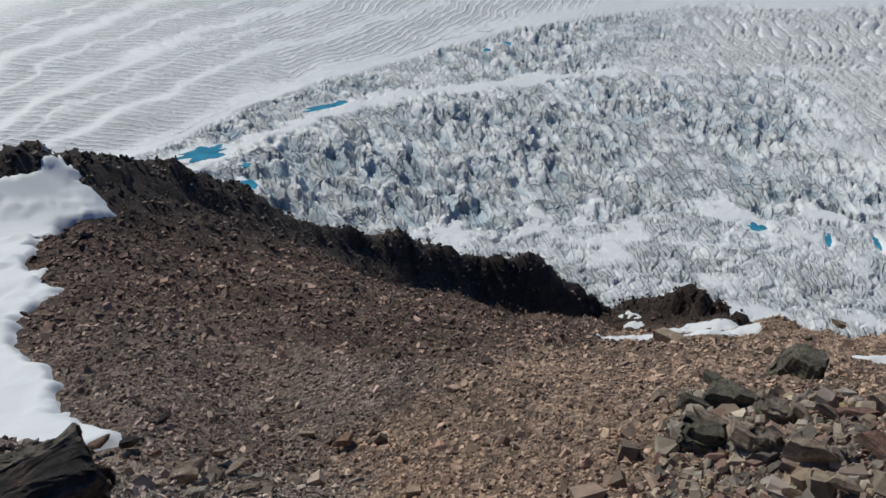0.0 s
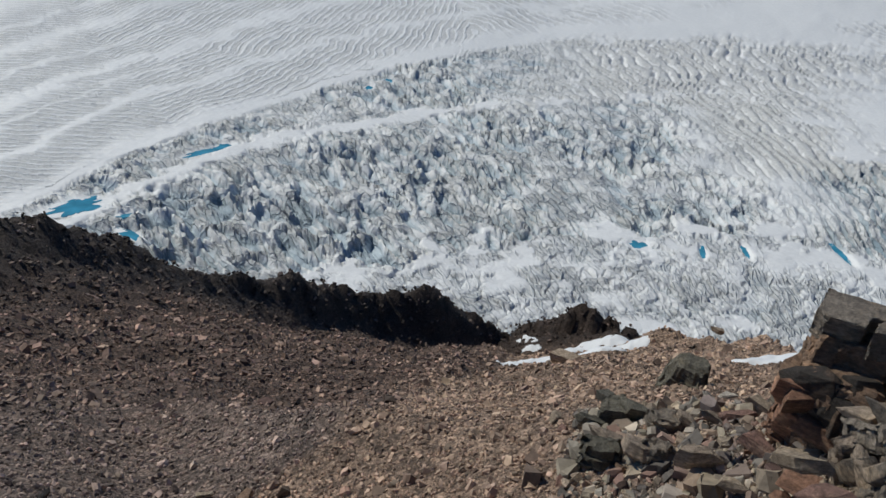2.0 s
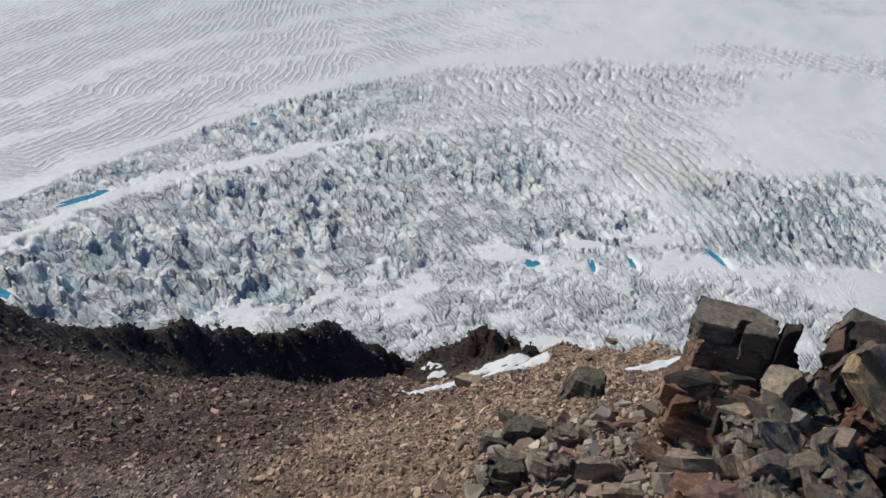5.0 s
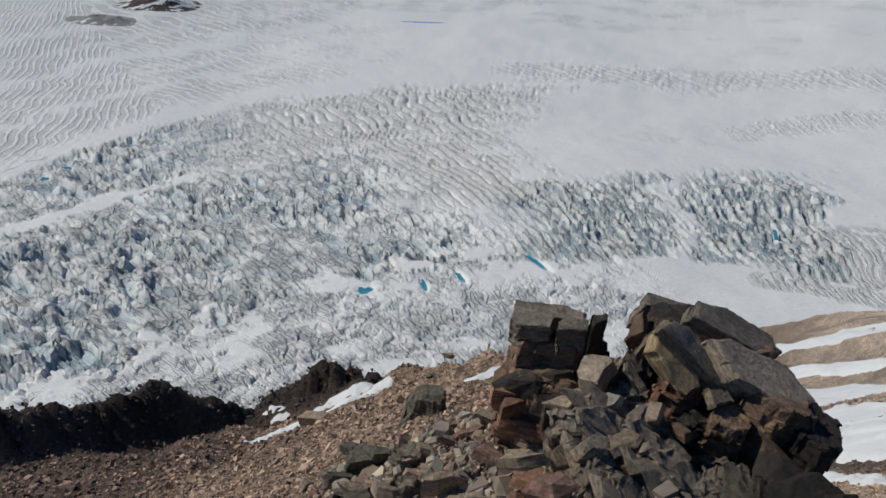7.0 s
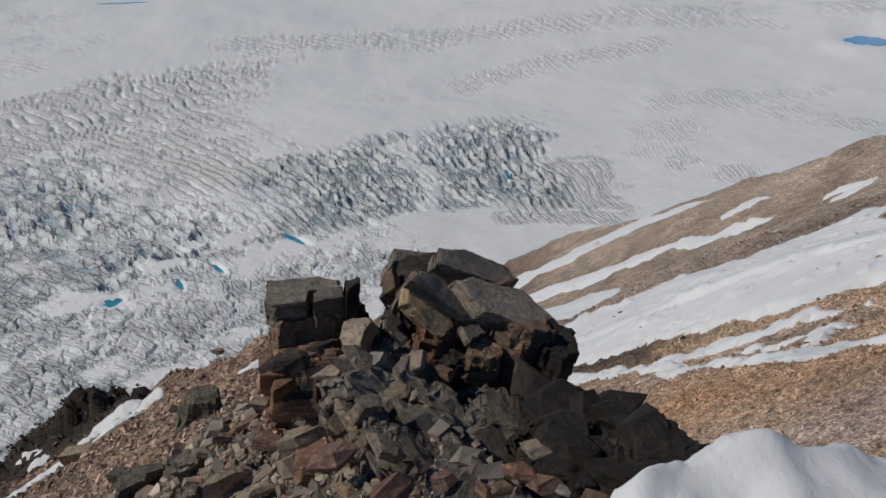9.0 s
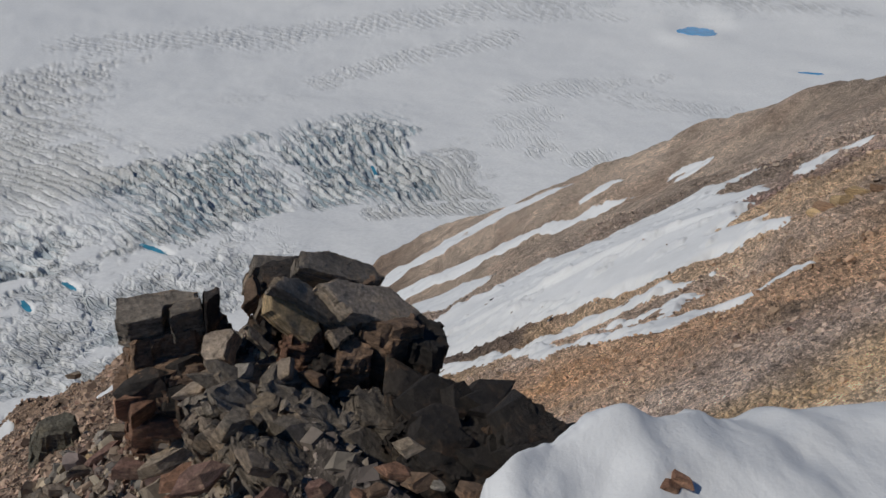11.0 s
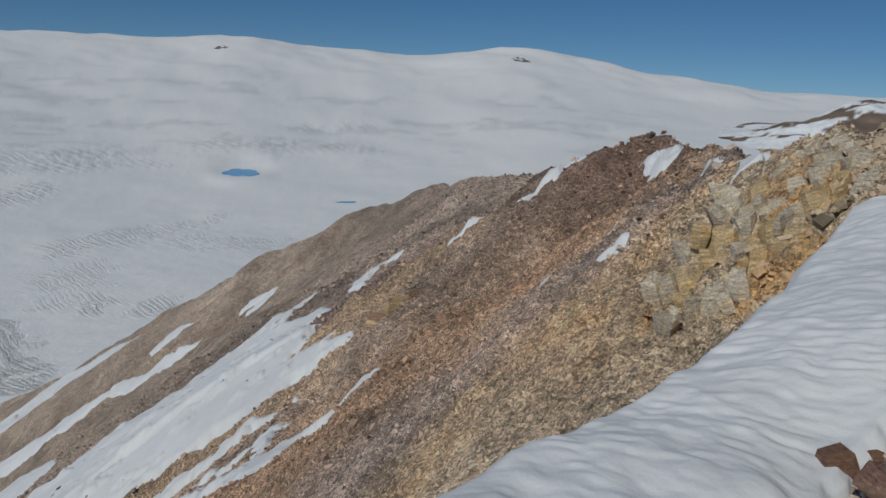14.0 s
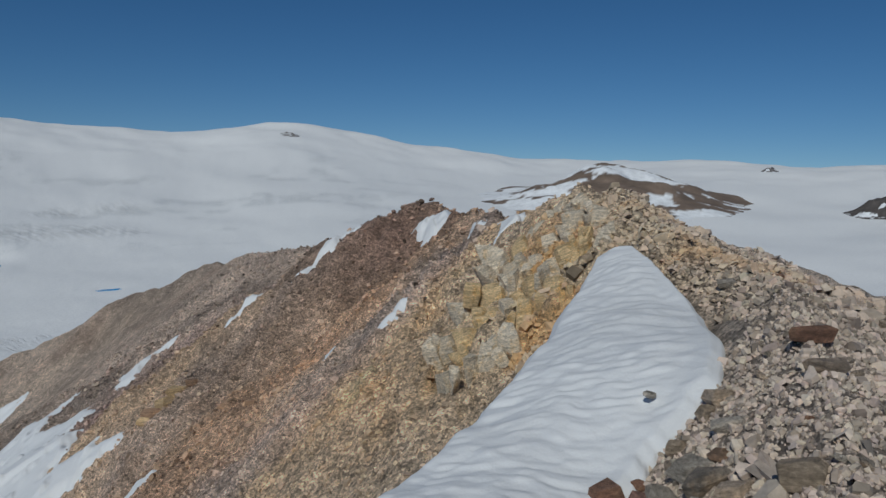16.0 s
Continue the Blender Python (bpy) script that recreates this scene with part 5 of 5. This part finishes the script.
loose(2.69, 3.24, -3.69, 0.20, 0.10, 0.09, -9, -12, -29, TAN)
loose(3.13, 3.30, -3.52, 0.40, 0.18, 0.04, -10, -26, -21, TAN)
loose(2.97, 2.92, -3.39, 0.43, 0.19, 0.10, 7, -14, -33, RUST)
loose(2.95, 2.58, -2.94, 0.29, 0.22, 0.36, 6, 24, -68, GREY)
loose(3.08, 2.51, -2.88, 0.20, 0.17, 0.34, 2, 30, -55, GREY)
loose(2.95, 2.64, -3.30, 0.22, 0.12, 0.11, -9, 10, -68, OCHRE)
loose(2.73, 2.11, -2.74, 0.23, 0.17, 0.22, 9, 28, -64, GREY)
loose(2.26, 4.24, -4.19, 0.31, 0.14, 0.13, 5, 0, -40, GREY)
loose(2.23, 4.64, -4.37, 0.25, 0.13, 0.12, 9, 10, -5, GREEN)
loose(2.82, 2.95, -3.52, 0.20, 0.10, 0.09, -3, 20, -48, RUST)
loose(3.07, 4.21, -3.97, 0.17, 0.09, 0.09, 6, 20, -33, GREY)
loose(3.61, 4.12, -3.78, 0.14, 0.09, 0.08, 5, 0, -57, PALE)
loose(3.05, 2.84, -2.94, 0.19, 0.12, 0.12, 7, -20, -32, TAN)
# dark boulder on the spur
tagged(rest("boulder", rock_mesh("boulder", 0.95, 0.8, 0.66, outline=ragged(0.95, 0.8, 9), bed=0.16, gap=0.035, taper=0.3, rough=0.045, wave=4.0), 6.05, 9.25, -7.85, 8, 10, -50, GREEN), "dark boulder with a lichen-grey top on the spur", "rock")
loose(13.44, 19.71, -14.63, 0.50, 0.37, 0.44, -3, 0, -52, TAN)
# blocks beside the snow bank
loose(2.78, 1.16, -2.34, 0.19, 0.08, 0.07, 8, -6, -57, TAN)
loose(2.68, 1.17, -2.42, 0.16, 0.09, 0.08, 8, 8, -68, RUST)
loose(2.71, 1.08, -2.45, 0.19, 0.10, 0.09, -4, -10, -61, BROWN)
loose(2.74, 0.98, -2.46, 0.10, 0.07, 0.14, -6, 14, -73, PALE)
loose(2.80, 0.82, -2.48, 0.21, 0.10, 0.09, -7, 6, -87, BROWN)
loose(2.59, 1.23, -2.48, 0.15, 0.09, 0.08, 10, 0, -50, BROWN)
loose(2.54, 1.28, -2.49, 0.14, 0.09, 0.08, -9, 20, -72, RUST)
loose(2.91, -0.04, -2.19, 0.20, 0.15, 0.13, 1, -20, -66, RUST)
loose(2.95, -0.10, -2.15, 0.10, 0.08, 0.13, -5, 10, -93, RUST)
loose(2.88, 0.04, -2.22, 0.15, 0.08, 0.08, 7, 5, -81, BROWN)
snow_rock(4.49, -4.08, 0.13, 0.09, 0.05, -2, 30, -60, PALE)
tagged(rest("rock", stone_mesh("rock", 0.40, 0.32, 0.28), 4.00, -3.28, -2.10, 6, -10, -128, RUST), RUST[1] + " at the edge of the snow bank", "rock", "loose rock blocks")
loose(3.96, -3.56, -2.00, 0.15, 0.10, 0.06, 4, 10, -150, RUST)
loose(3.62, -3.42, -1.90, 0.26, 0.18, 0.14, 30, 12, -120, PALE)
loose(3.62, -3.62, -1.76, 0.30, 0.18, 0.13, 8, -14, -136, PALE)
loose(3.36, -3.50, -1.69, 0.42, 0.20, 0.12, 10, -24, -140, SLATE)
loose(3.08, -3.36, -1.62, 0.27, 0.17, 0.10, -6, -16, -118, GREY)
loose(3.64, -3.30, -1.96, 0.30, 0.22, 0.15, 8, 14, -150, MAROON)
loose(3.97, -3.87, -1.80, 0.23, 0.16, 0.10, 4, -12, -110, TAN)
loose(3.36, -3.29, -1.82, 0.16, 0.12, 0.16, 10, 6, -100, RUST)
loose(3.66, -4.00, -1.54, 0.24, 0.18, 0.12, 10, -16, -120, PALE)
loose(4.04, -4.34, -1.53, 0.26, 0.17, 0.12, -6, -10, -135, GREY)
loose(4.06, -4.20, -1.64, 0.22, 0.12, 0.09, 14, -8, -90, TAN)
loose(3.17, -3.28, -1.72, 0.20, 0.14, 0.10, 4, 10, -140, PALE)
loose(3.50, -3.75, -1.64, 0.20, 0.13, 0.09, -8, 16, -70, BROWN)
loose(3.82, -3.72, -1.84, 0.17, 0.12, 0.08, 8, -6, -160, CREAM)
# ledge by the drift
ledge_slab(-1.96, 2.49, -2.98, 0.41, 0.18, 0.21, 0, 2, 43, SLATE)
ledge_slab(-2.12, 2.45, -2.98, 0.27, 0.16, 0.19, 0, -10, 35, GREEN)
ledge_slab(-1.92, 2.63, -3.10, 0.15, 0.12, 0.16, 0, 20, 36, BROWN)
ledge_slab(-1.88, 2.28, -2.92, 0.56, 0.20, 0.22, 0, 2, 47, DARK)
ledge_slab(-1.86, 2.07, -2.87, 0.78, 0.24, 0.41, 0, -3, 38, DARK)
ledge_slab(-1.75, 2.22, -2.97, 0.32, 0.16, 0.30, 0, 4, 48, SLATE)
loose(-3.16, 4.73, -5.30, 0.21, 0.09, 0.06, -7, 0, 49, BROWN)
loose(-2.82, 4.64, -5.18, 0.20, 0.10, 0.09, 9, 5, 41, DARK)
loose(-2.44, 4.33, -4.96, 0.13, 0.10, 0.14, 6, -15, 35, MAROON)
loose(-2.05, 4.07, -4.89, 0.23, 0.13, 0.11, -1, -10, 9, GREY)
loose(-2.05, 4.83, -5.45, 0.16, 0.12, 0.10, 7, 5, 8, GREY)
loose(-2.11, 3.75, -4.61, 0.17, 0.08, 0.04, -1, -8, 20, GREY)
loose(-1.85, 4.69, -5.47, 0.24, 0.11, 0.03, 7, -14, 44, GREY)
loose(-1.59, 4.51, -5.40, 0.15, 0.10, 0.09, -1, 10, 40, PALE)
loose(-1.59, 4.21, -5.17, 0.22, 0.10, 0.03, 5, 0, 20, GREY)
loose(-1.86, 3.83, -4.79, 0.17, 0.08, 0.06, -4, 0, 25, PALE)
loose(-2.10, 3.11, -3.71, 0.07, 0.05, 0.06, -7, 20, 30, SLATE)
loose(-1.98, 3.03, -3.72, 0.08, 0.05, 0.04, 10, -10, 28, GREY)
loose(-2.82, 5.38, -5.62, 0.18, 0.08, 0.05, 3, -8, 48, DARK)
# boulders in the hollow and on the snow of the flank
loose(9.05, 21.85, -17.38, 1.33, 0.80, 0.56, 4, -6, -20, TAN)
loose(38.82, 14.21, -22.86, 0.44, 0.26, 0.26, 4, -6, -60, DARK)
loose(70.63, 29.43, -42.29, 0.34, 0.20, 0.20, 4, -6, -60, DARK)
loose(35.55, 3.76, -15.30, 0.21, 0.13, 0.13, 4, -6, -60, BROWN)
loose(8.97, 22.08, -17.83, 0.32, 0.19, 0.16, 4, -6, 10, BROWN)
loose(-0.96, 5.47, -5.91, 0.22, 0.13, 0.13, 4, -6, 30, BROWN)
loose(-1.42, 5.76, -6.14, 0.19, 0.11, 0.07, 4, -6, 0, TAN)
loose(-2.13, 4.23, -5.05, 0.33, 0.20, 0.13, 4, -6, 20, GREY)
# ochre outcrop on the flank
loose(32.05, -3.02, -10.40, 1.24, 0.56, 0.47, -3, -10, -95, OCHRE)
loose(32.01, -2.56, -10.76, 0.88, 0.40, 0.45, -5, 5, -112, BROWN)
loose(32.20, -3.59, -10.02, 1.06, 0.48, 0.43, 7, 8, -83, OCHRE)
loose(32.00, -2.13, -11.11, 0.78, 0.35, 0.37, 6, -5, -99, OCHRE)
loose(32.24, -4.18, -9.71, 0.78, 0.35, 0.31, 4, 0, -85, BROWN)
loose(32.87, -3.34, -10.17, 0.72, 0.34, 0.38, 5, -20, -88, BROWN)
# yellow crag
crag_block(9.42, -5.32, -3.09, 0.47, 0.49, 0.61, 12, -12, -139, CREAM)
crag_block(10.31, -5.75, -2.95, 0.56, 0.50, 0.68, -3, -25, -117, YELLOW)
crag_block(11.28, -6.22, -2.72, 0.51, 0.35, 0.57, -1, -28, -127, CREAM)
crag_block(9.33, -5.54, -2.81, 0.42, 0.30, 0.46, -6, -24, -103, CREAM)
crag_block(10.29, -6.04, -2.62, 0.51, 0.53, 0.49, -8, -22, -129, YELLOW)
crag_block(11.10, -6.53, -2.41, 0.63, 0.48, 0.54, -2, -11, -99, YELLOW)
crag_block(9.16, -5.77, -2.58, 0.46, 0.49, 0.46, 4, -19, -142, CREAM)
crag_block(10.02, -6.23, -2.40, 0.44, 0.33, 0.50, 2, -19, -105, CREAM)
crag_block(10.83, -6.77, -2.18, 0.54, 0.35, 0.67, 3, -19, -113, CREAM)
crag_block(9.35, -6.21, -2.26, 0.49, 0.46, 0.48, -7, -20, -144, YELLOW)
crag_block(9.99, -6.67, -2.05, 0.59, 0.38, 0.55, 5, -17, -121, YELLOW)
crag_block(10.62, -7.13, -1.76, 0.53, 0.50, 0.48, 11, -22, -138, CREAM)
crag_block(9.25, -6.57, -2.02, 0.51, 0.40, 0.68, 3, -12, -131, YELLOW)
crag_block(9.88, -7.00, -1.70, 0.54, 0.55, 0.48, -7, -15, -142, CREAM)
crag_block(10.71, -7.51, -1.46, 0.36, 0.37, 0.52, 2, -20, -102, CREAM)
crag_block(11.95, -8.05, -1.39, 0.47, 0.36, 0.52, -6, -8, -136, CREAM)
crag_block(9.78, -7.20, -1.55, 0.54, 0.38, 0.55, -7, -26, -110, YELLOW)
crag_block(10.50, -7.71, -1.24, 0.42, 0.40, 0.49, 3, -20, -119, CREAM)
crag_block(11.67, -8.35, -1.05, 0.49, 0.48, 0.47, 2, -22, -139, CREAM)
crag_block(10.50, -7.93, -1.07, 0.51, 0.47, 0.53, 5, -25, -139, CREAM)
crag_block(9.68, -7.43, -1.25, 0.37, 0.29, 0.40, 6, -9, -139, YELLOW)
crag_block(11.78, -7.64, -1.71, 0.55, 0.51, 0.55, 2, -13, -127, YELLOW)
crag_block(10.82, -6.98, -1.99, 0.47, 0.32, 0.61, 9, -23, -104, CREAM)
crag_block(10.02, -7.91, -1.01, 0.49, 0.33, 0.59, 0, -12, -115, CREAM)
crag_block(11.05, -8.40, -0.83, 0.52, 0.49, 0.51, 13, -27, -130, CREAM)
crag_block(9.26, -7.48, -1.17, 0.35, 0.35, 0.52, 0, -4, -107, CREAM)
crag_block(12.39, -7.53, -2.13, 0.65, 0.59, 0.89, 10, -28, -112, CREAM)
crag_block(9.75, -5.13, -3.28, 0.46, 0.35, 0.50, 1, -12, -98, CREAM)
crag_block(10.79, -5.65, -3.10, 0.54, 0.49, 0.58, 5, -17, -128, CREAM)

# more blocks over the heap and the summit rubble, resting on the ground
KINDS = [GREY, BROWN, SLATE, TAN, TAN, RUST, MAROON, BROWN, PALE, TAN, SLABGREY, OCHRE, BROWN]
for k in range(88):
    a = dice.uniform(22, 54)
    r = dice.uniform(3.3, 5.9 - 0.03 * abs(a - 34))
    x, y = r * math.sin(radians(a)), r * math.cos(radians(a))
    s = dice.lognormvariate(math.log(0.125), 0.4)
    z = float(ground(np.array([x]), np.array([y]))[0]) + 0.10 * s
    loose(x, y, z, s, s * dice.uniform(0.45, 0.8), s * dice.uniform(0.2, 0.4), dice.uniform(-30, 30), dice.uniform(-35, 35), dice.uniform(0, 360), dice.choice(KINDS))
for k in range(30):
    a = dice.uniform(-36, -6)
    r = dice.uniform(4.35, 5.5)
    x, y = r * math.sin(radians(a)), r * math.cos(radians(a))
    s = dice.lognormvariate(math.log(0.13), 0.35)
    z = float(ground(np.array([x]), np.array([y]))[0]) + 0.08 * s
    loose(x, y, z, s, s * dice.uniform(0.5, 0.9), s * dice.uniform(0.18, 0.35), dice.uniform(-35, -5), dice.uniform(-15, 15), dice.uniform(-30, 30), dice.choice((GREY, GREY, PALE, TAN, BROWN)))
PALES = [PALE, GREY, TAN, PALE, GREY, RUST, CREAM, SLATE]
for k in range(54):
    a = dice.uniform(126, 158)
    r = math.exp(dice.uniform(math.log(3.2), math.log(12)))
    x, y = r * math.sin(radians(a)) + 0.4, r * math.cos(radians(a)) - 0.3
    if strip_depth(np.array([x]), np.array([y]))[0] > -0.05:
        continue
    s = dice.lognormvariate(math.log(0.15), 0.45)
    z = float(ground(np.array([x]), np.array([y]))[0]) + 0.15 * s
    loose(x, y, z, s, s * dice.uniform(0.5, 0.9), s * dice.uniform(0.25, 0.5), dice.uniform(-20, 20), dice.uniform(-20, 20), dice.uniform(0, 360), dice.choice(PALES))


# ---- scree ----
def scree(name, label, count, angle_range, reach_range, power, seed, span, spread=0.32, lift=0.05, near=0.6, shades=None, detail=0):
    """Thousands of split stones strewn over the ground, joined, sized by distance to fit the camera's view."""
    rng = np.random.default_rng(seed)
    a = np.radians(rng.uniform(*angle_range, count))
    r = np.exp(np.log(reach_range[0]) + np.log(reach_range[1] / reach_range[0]) * rng.uniform(0, 1, count) ** power)
    x, y = r * np.sin(a), r * np.cos(a)
    bare = (strip_depth(x, y) < 0.10) & (left_depth(x, y) < -0.05) & (streak_depth(x, y) < -0.02) & (patch_depth(x, y) < -0.02)
    x, y, r = x[bare], y[bare], r[bare]
    n = len(x)
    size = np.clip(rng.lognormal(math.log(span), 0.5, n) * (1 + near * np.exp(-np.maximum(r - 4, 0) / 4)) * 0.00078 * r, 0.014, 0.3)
    sizes = np.stack([size, size * rng.uniform(0.5, 0.95, n), size * rng.uniform(0.35, 0.75, n)], -1)
    yaw, tip, lean = rng.uniform(0, 6.28, n), rng.normal(0, 0.5, n), rng.normal(0, 0.5, n)
    base = rock_colour(x, y) if shades is None else np.array(shades)[rng.integers(0, len(shades), n)]
    c = base * rng.lognormal(lift, spread, (n, 1)) * (1 + rng.normal(0, 0.018, (n, 3)))
    c = c / np.maximum(1, c.max(1, keepdims=True) / 0.62)
    foot = np.stack([x, y, ground(x, y) + 0.10 * size], -1)
    shape = np.where(r < detail, rng.integers(0, len(SHARDS), n), -1)
    verts, quads, cols, at = [], [], [], 0
    for k in range(-1, len(SHARDS)):
        pick = shape == k
        m = int(pick.sum())
        if not m:
            continue
        form, faces = CHIP if k < 0 else SHARDS[k]
        v = form[None] * sizes[pick][:, None, :]
        if k < 0:
            v = v * rng.uniform(0.45, 1.2, v.shape)
        for (i, j), t in (((1, 2), tip[pick]), ((0, 2), lean[pick]), ((0, 1), yaw[pick])):
            cs, sn = np.cos(t)[:, None], np.sin(t)[:, None]
            p, q = v[..., i].copy(), v[..., j].copy()
            v[..., i], v[..., j] = cs * p - sn * q, sn * p + cs * q
        verts.append((v + foot[pick][:, None, :]).reshape(-1, 3))
        quads.append((at + np.arange(m)[:, None, None] * len(form) + faces[None]).reshape(-1, 4))
        cols.append(np.repeat(c[pick], len(form), 0))
        at += m * len(form)
    me = raw_mesh(name, np.concatenate(verts), np.concatenate(quads), np.concatenate(cols), "rock", False)
    me.materials.append(STONE)
    return tagged(new(name, me), label, "scree", kind="stuff")


CHIP = (np.array([(i, j, k) for i in (-1, 1) for j in (-1, 1) for k in (-1, 1)], float) * 0.5, np.array([(0, 1, 3, 2), (4, 6, 7, 5), (0, 4, 5, 1), (2, 3, 7, 6), (1, 5, 7, 3)]))


def shard(rng):
    """A small broken stone of four-sided faces: six-cornered in plan, with a waist, an uneven top and no underside."""
    t = (np.arange(6) + rng.uniform(-0.35, 0.35, 6)) * math.tau / 6
    reach = rng.uniform(0.30, 0.62, 6)
    rings3 = []
    for level, share in ((-0.5, rng.uniform(0.7, 1.0, 6)), (rng.uniform(-0.2, 0.3), rng.uniform(0.95, 1.05, 6)), (0.5, rng.uniform(0.45, 0.9, 6))):
        z = level + rng.uniform(-0.10, 0.10, 6) + (0.35 * np.cos(t - t[2]) * rng.uniform(0, 1) if level == 0.5 else 0)
        rings3.append(np.stack([np.cos(t) * reach * share, np.sin(t) * reach * share, z], -1))
    side = [(a * 6 + k, a * 6 + (k + 1) % 6, a * 6 + 6 + (k + 1) % 6, a * 6 + 6 + k) for a in (0, 1) for k in range(6)]
    return np.concatenate(rings3), np.array(side + [(12, 13, 14, 15), (12, 15, 16, 17)])


SHARDS = [shard(np.random.default_rng(500 + k)) for k in range(24)]
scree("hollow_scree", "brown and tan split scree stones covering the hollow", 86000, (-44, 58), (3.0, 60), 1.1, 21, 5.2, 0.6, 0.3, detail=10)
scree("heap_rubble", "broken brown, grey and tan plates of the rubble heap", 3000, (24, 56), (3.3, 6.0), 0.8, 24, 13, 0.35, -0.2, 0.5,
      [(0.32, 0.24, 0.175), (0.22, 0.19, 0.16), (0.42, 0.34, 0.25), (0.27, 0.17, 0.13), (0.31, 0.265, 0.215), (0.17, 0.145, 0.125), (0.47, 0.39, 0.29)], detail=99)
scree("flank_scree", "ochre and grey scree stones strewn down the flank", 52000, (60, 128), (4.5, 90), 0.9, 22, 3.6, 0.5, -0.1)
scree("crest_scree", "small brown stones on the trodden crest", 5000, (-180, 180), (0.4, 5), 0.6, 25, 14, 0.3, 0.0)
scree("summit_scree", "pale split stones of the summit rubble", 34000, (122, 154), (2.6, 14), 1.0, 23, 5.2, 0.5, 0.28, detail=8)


# ---- pools, lake and far peaks ----
def pool(name, x, y, a, b, rot, mat, label, depth):
    bm = bmesh.new()
    ring = []
    for k in range(72):
        t = k / 72 * 2 * math.pi
        w = 1 + (0.7 if a < 40 else 0.25) * noise.noise((math.cos(t) * 1.9 + x, math.sin(t) * 1.9, 0.3)) + (0.35 if a < 40 else 0.08) * noise.noise((math.cos(t) * 6, math.sin(t) * 6 + y, 0.7))
        u, v = a * w * math.cos(t), b * w * math.sin(t)
        ring.append(bm.verts.new((u * math.cos(rot) - v * math.sin(rot), u * math.sin(rot) + v * math.cos(rot), 0)))
    top = bm.faces.new(ring)
    under = bmesh.ops.extrude_face_region(bm, geom=[top])
    bmesh.ops.translate(bm, verts=[g for g in under["geom"] if isinstance(g, bmesh.types.BMVert)], vec=(0, 0, -1.5))
    bmesh.ops.recalc_face_normals(bm, faces=bm.faces[:])
    me = bpy.data.meshes.new(name)
    bm.to_mesh(me)
    bm.free()
    me.materials.append(mat)
    ob = new(name, me)
    ob.location = (x, y, float(ice_height(np.array([x]), np.array([y]))[0]) + depth)
    return tagged(ob, label, "pool")


for px, py, a, b, rot in POOLS:
    tagged(pool("meltwater_pool", px, py, a, b, rot, POOL, "turquoise meltwater pool among the broken ice", -2.0), group="meltwater pools")
for px, py, a, b, rot in LAKES:
    pool("meltwater_lake", px, py, a, b, rot, LAKE, "deep blue meltwater lake on the smooth snow", -1.2)


def peak_island(angle, dist, wide, deep, tall, snow, seed, tint):
    """A rock island standing out of the ice cap, part covered by snow."""
    cx, cy = dist * math.sin(radians(angle)), dist * math.cos(radians(angle))
    u, v = np.meshgrid(np.linspace(-1.3, 1.3, 140), np.linspace(-1.3, 1.3, 70), indexing="ij")
    hump = np.minimum(1, 1.5 * np.exp(-2.4 * (u**2 + v**2))) ** 0.9 * (0.85 + 0.3 * fbm(u * 2 + seed, v * 2, 4, 200 + seed))
    right, out = np.array((math.cos(radians(angle)), -math.sin(radians(angle)))), np.array((math.sin(radians(angle)), math.cos(radians(angle))))
    x, y = u * wide * right[0] + v * deep * out[0], u * wide * right[1] + v * deep * out[1]
    z = ice_height(x + cx, y + cy) + tall * (hump - 0.1)
    n = fbm(u * 3.2 + seed, v * 5 - 0.6 * u, 5, 300 + seed, 0.6)
    white = step(snow - 0.06, snow + 0.06, n + 0.25 * (0.25 - hump))
    c = mix3(np.zeros(u.shape + (3,)) + np.array(tint) * (1 + 0.25 * fbm(u * 9, v * 9, 3, 7))[..., None], (0.8, 0.82, 0.84), white)
    i, j = np.meshgrid(np.arange(139), np.arange(69), indexing="ij")
    quads = np.stack([i * 70 + j, (i + 1) * 70 + j, (i + 1) * 70 + j + 1, i * 70 + j + 1], -1).reshape(-1, 4)
    me = raw_mesh("rock_island", np.stack([x, y, z], -1).reshape(-1, 3), quads, c.reshape(-1, 3))
    me.materials.append(FAR_ROCK)
    ob = new("rock_island", me)
    ob.location = (cx, cy, 0)
    return tagged(ob, "far brown rock island in the ice cap with snow patches", "mountain", kind="structure")


FAR_ROCK, fn, fl, fp = material("far_rock", 0.95)
fa = fn.new("ShaderNodeAttribute")
fa.attribute_name = "rock"
fz = mapped(fn, fl, "ShaderNodeTexNoise", 0.03, Detail=8.0, Roughness=0.7)
fl.new(times(fn, fl, fa.outputs["Color"], ramp(fn, fl, fz.outputs["Fac"], (0.3, grey(0.8)), (0.7, grey(1.15)))), fp.inputs["Base Color"])
peak_island(129.0, 3250, 560, 420, 128, 0.02, 1, (0.17, 0.125, 0.095))
peak_island(147.5, 3300, 130, 90, 60, 0.5, 2, (0.08, 0.07, 0.065))
peak_island(140.2, 4300, 40, 40, 22, 0.5, 3, (0.12, 0.11, 0.11))
peak_island(104.3, 4250, 50, 40, 14, 0.3, 4, (0.12, 0.105, 0.095))
peak_island(82.0, 4300, 40, 40, 13, 0.3, 5, (0.12, 0.105, 0.095))
peak_island(12.0, 2520, 120, 70, 34, 0.25, 6, (0.08, 0.06, 0.055))
peak_island(8.2, 2350, 85, 60, 16, 0.5, 7, (0.28, 0.28, 0.28))
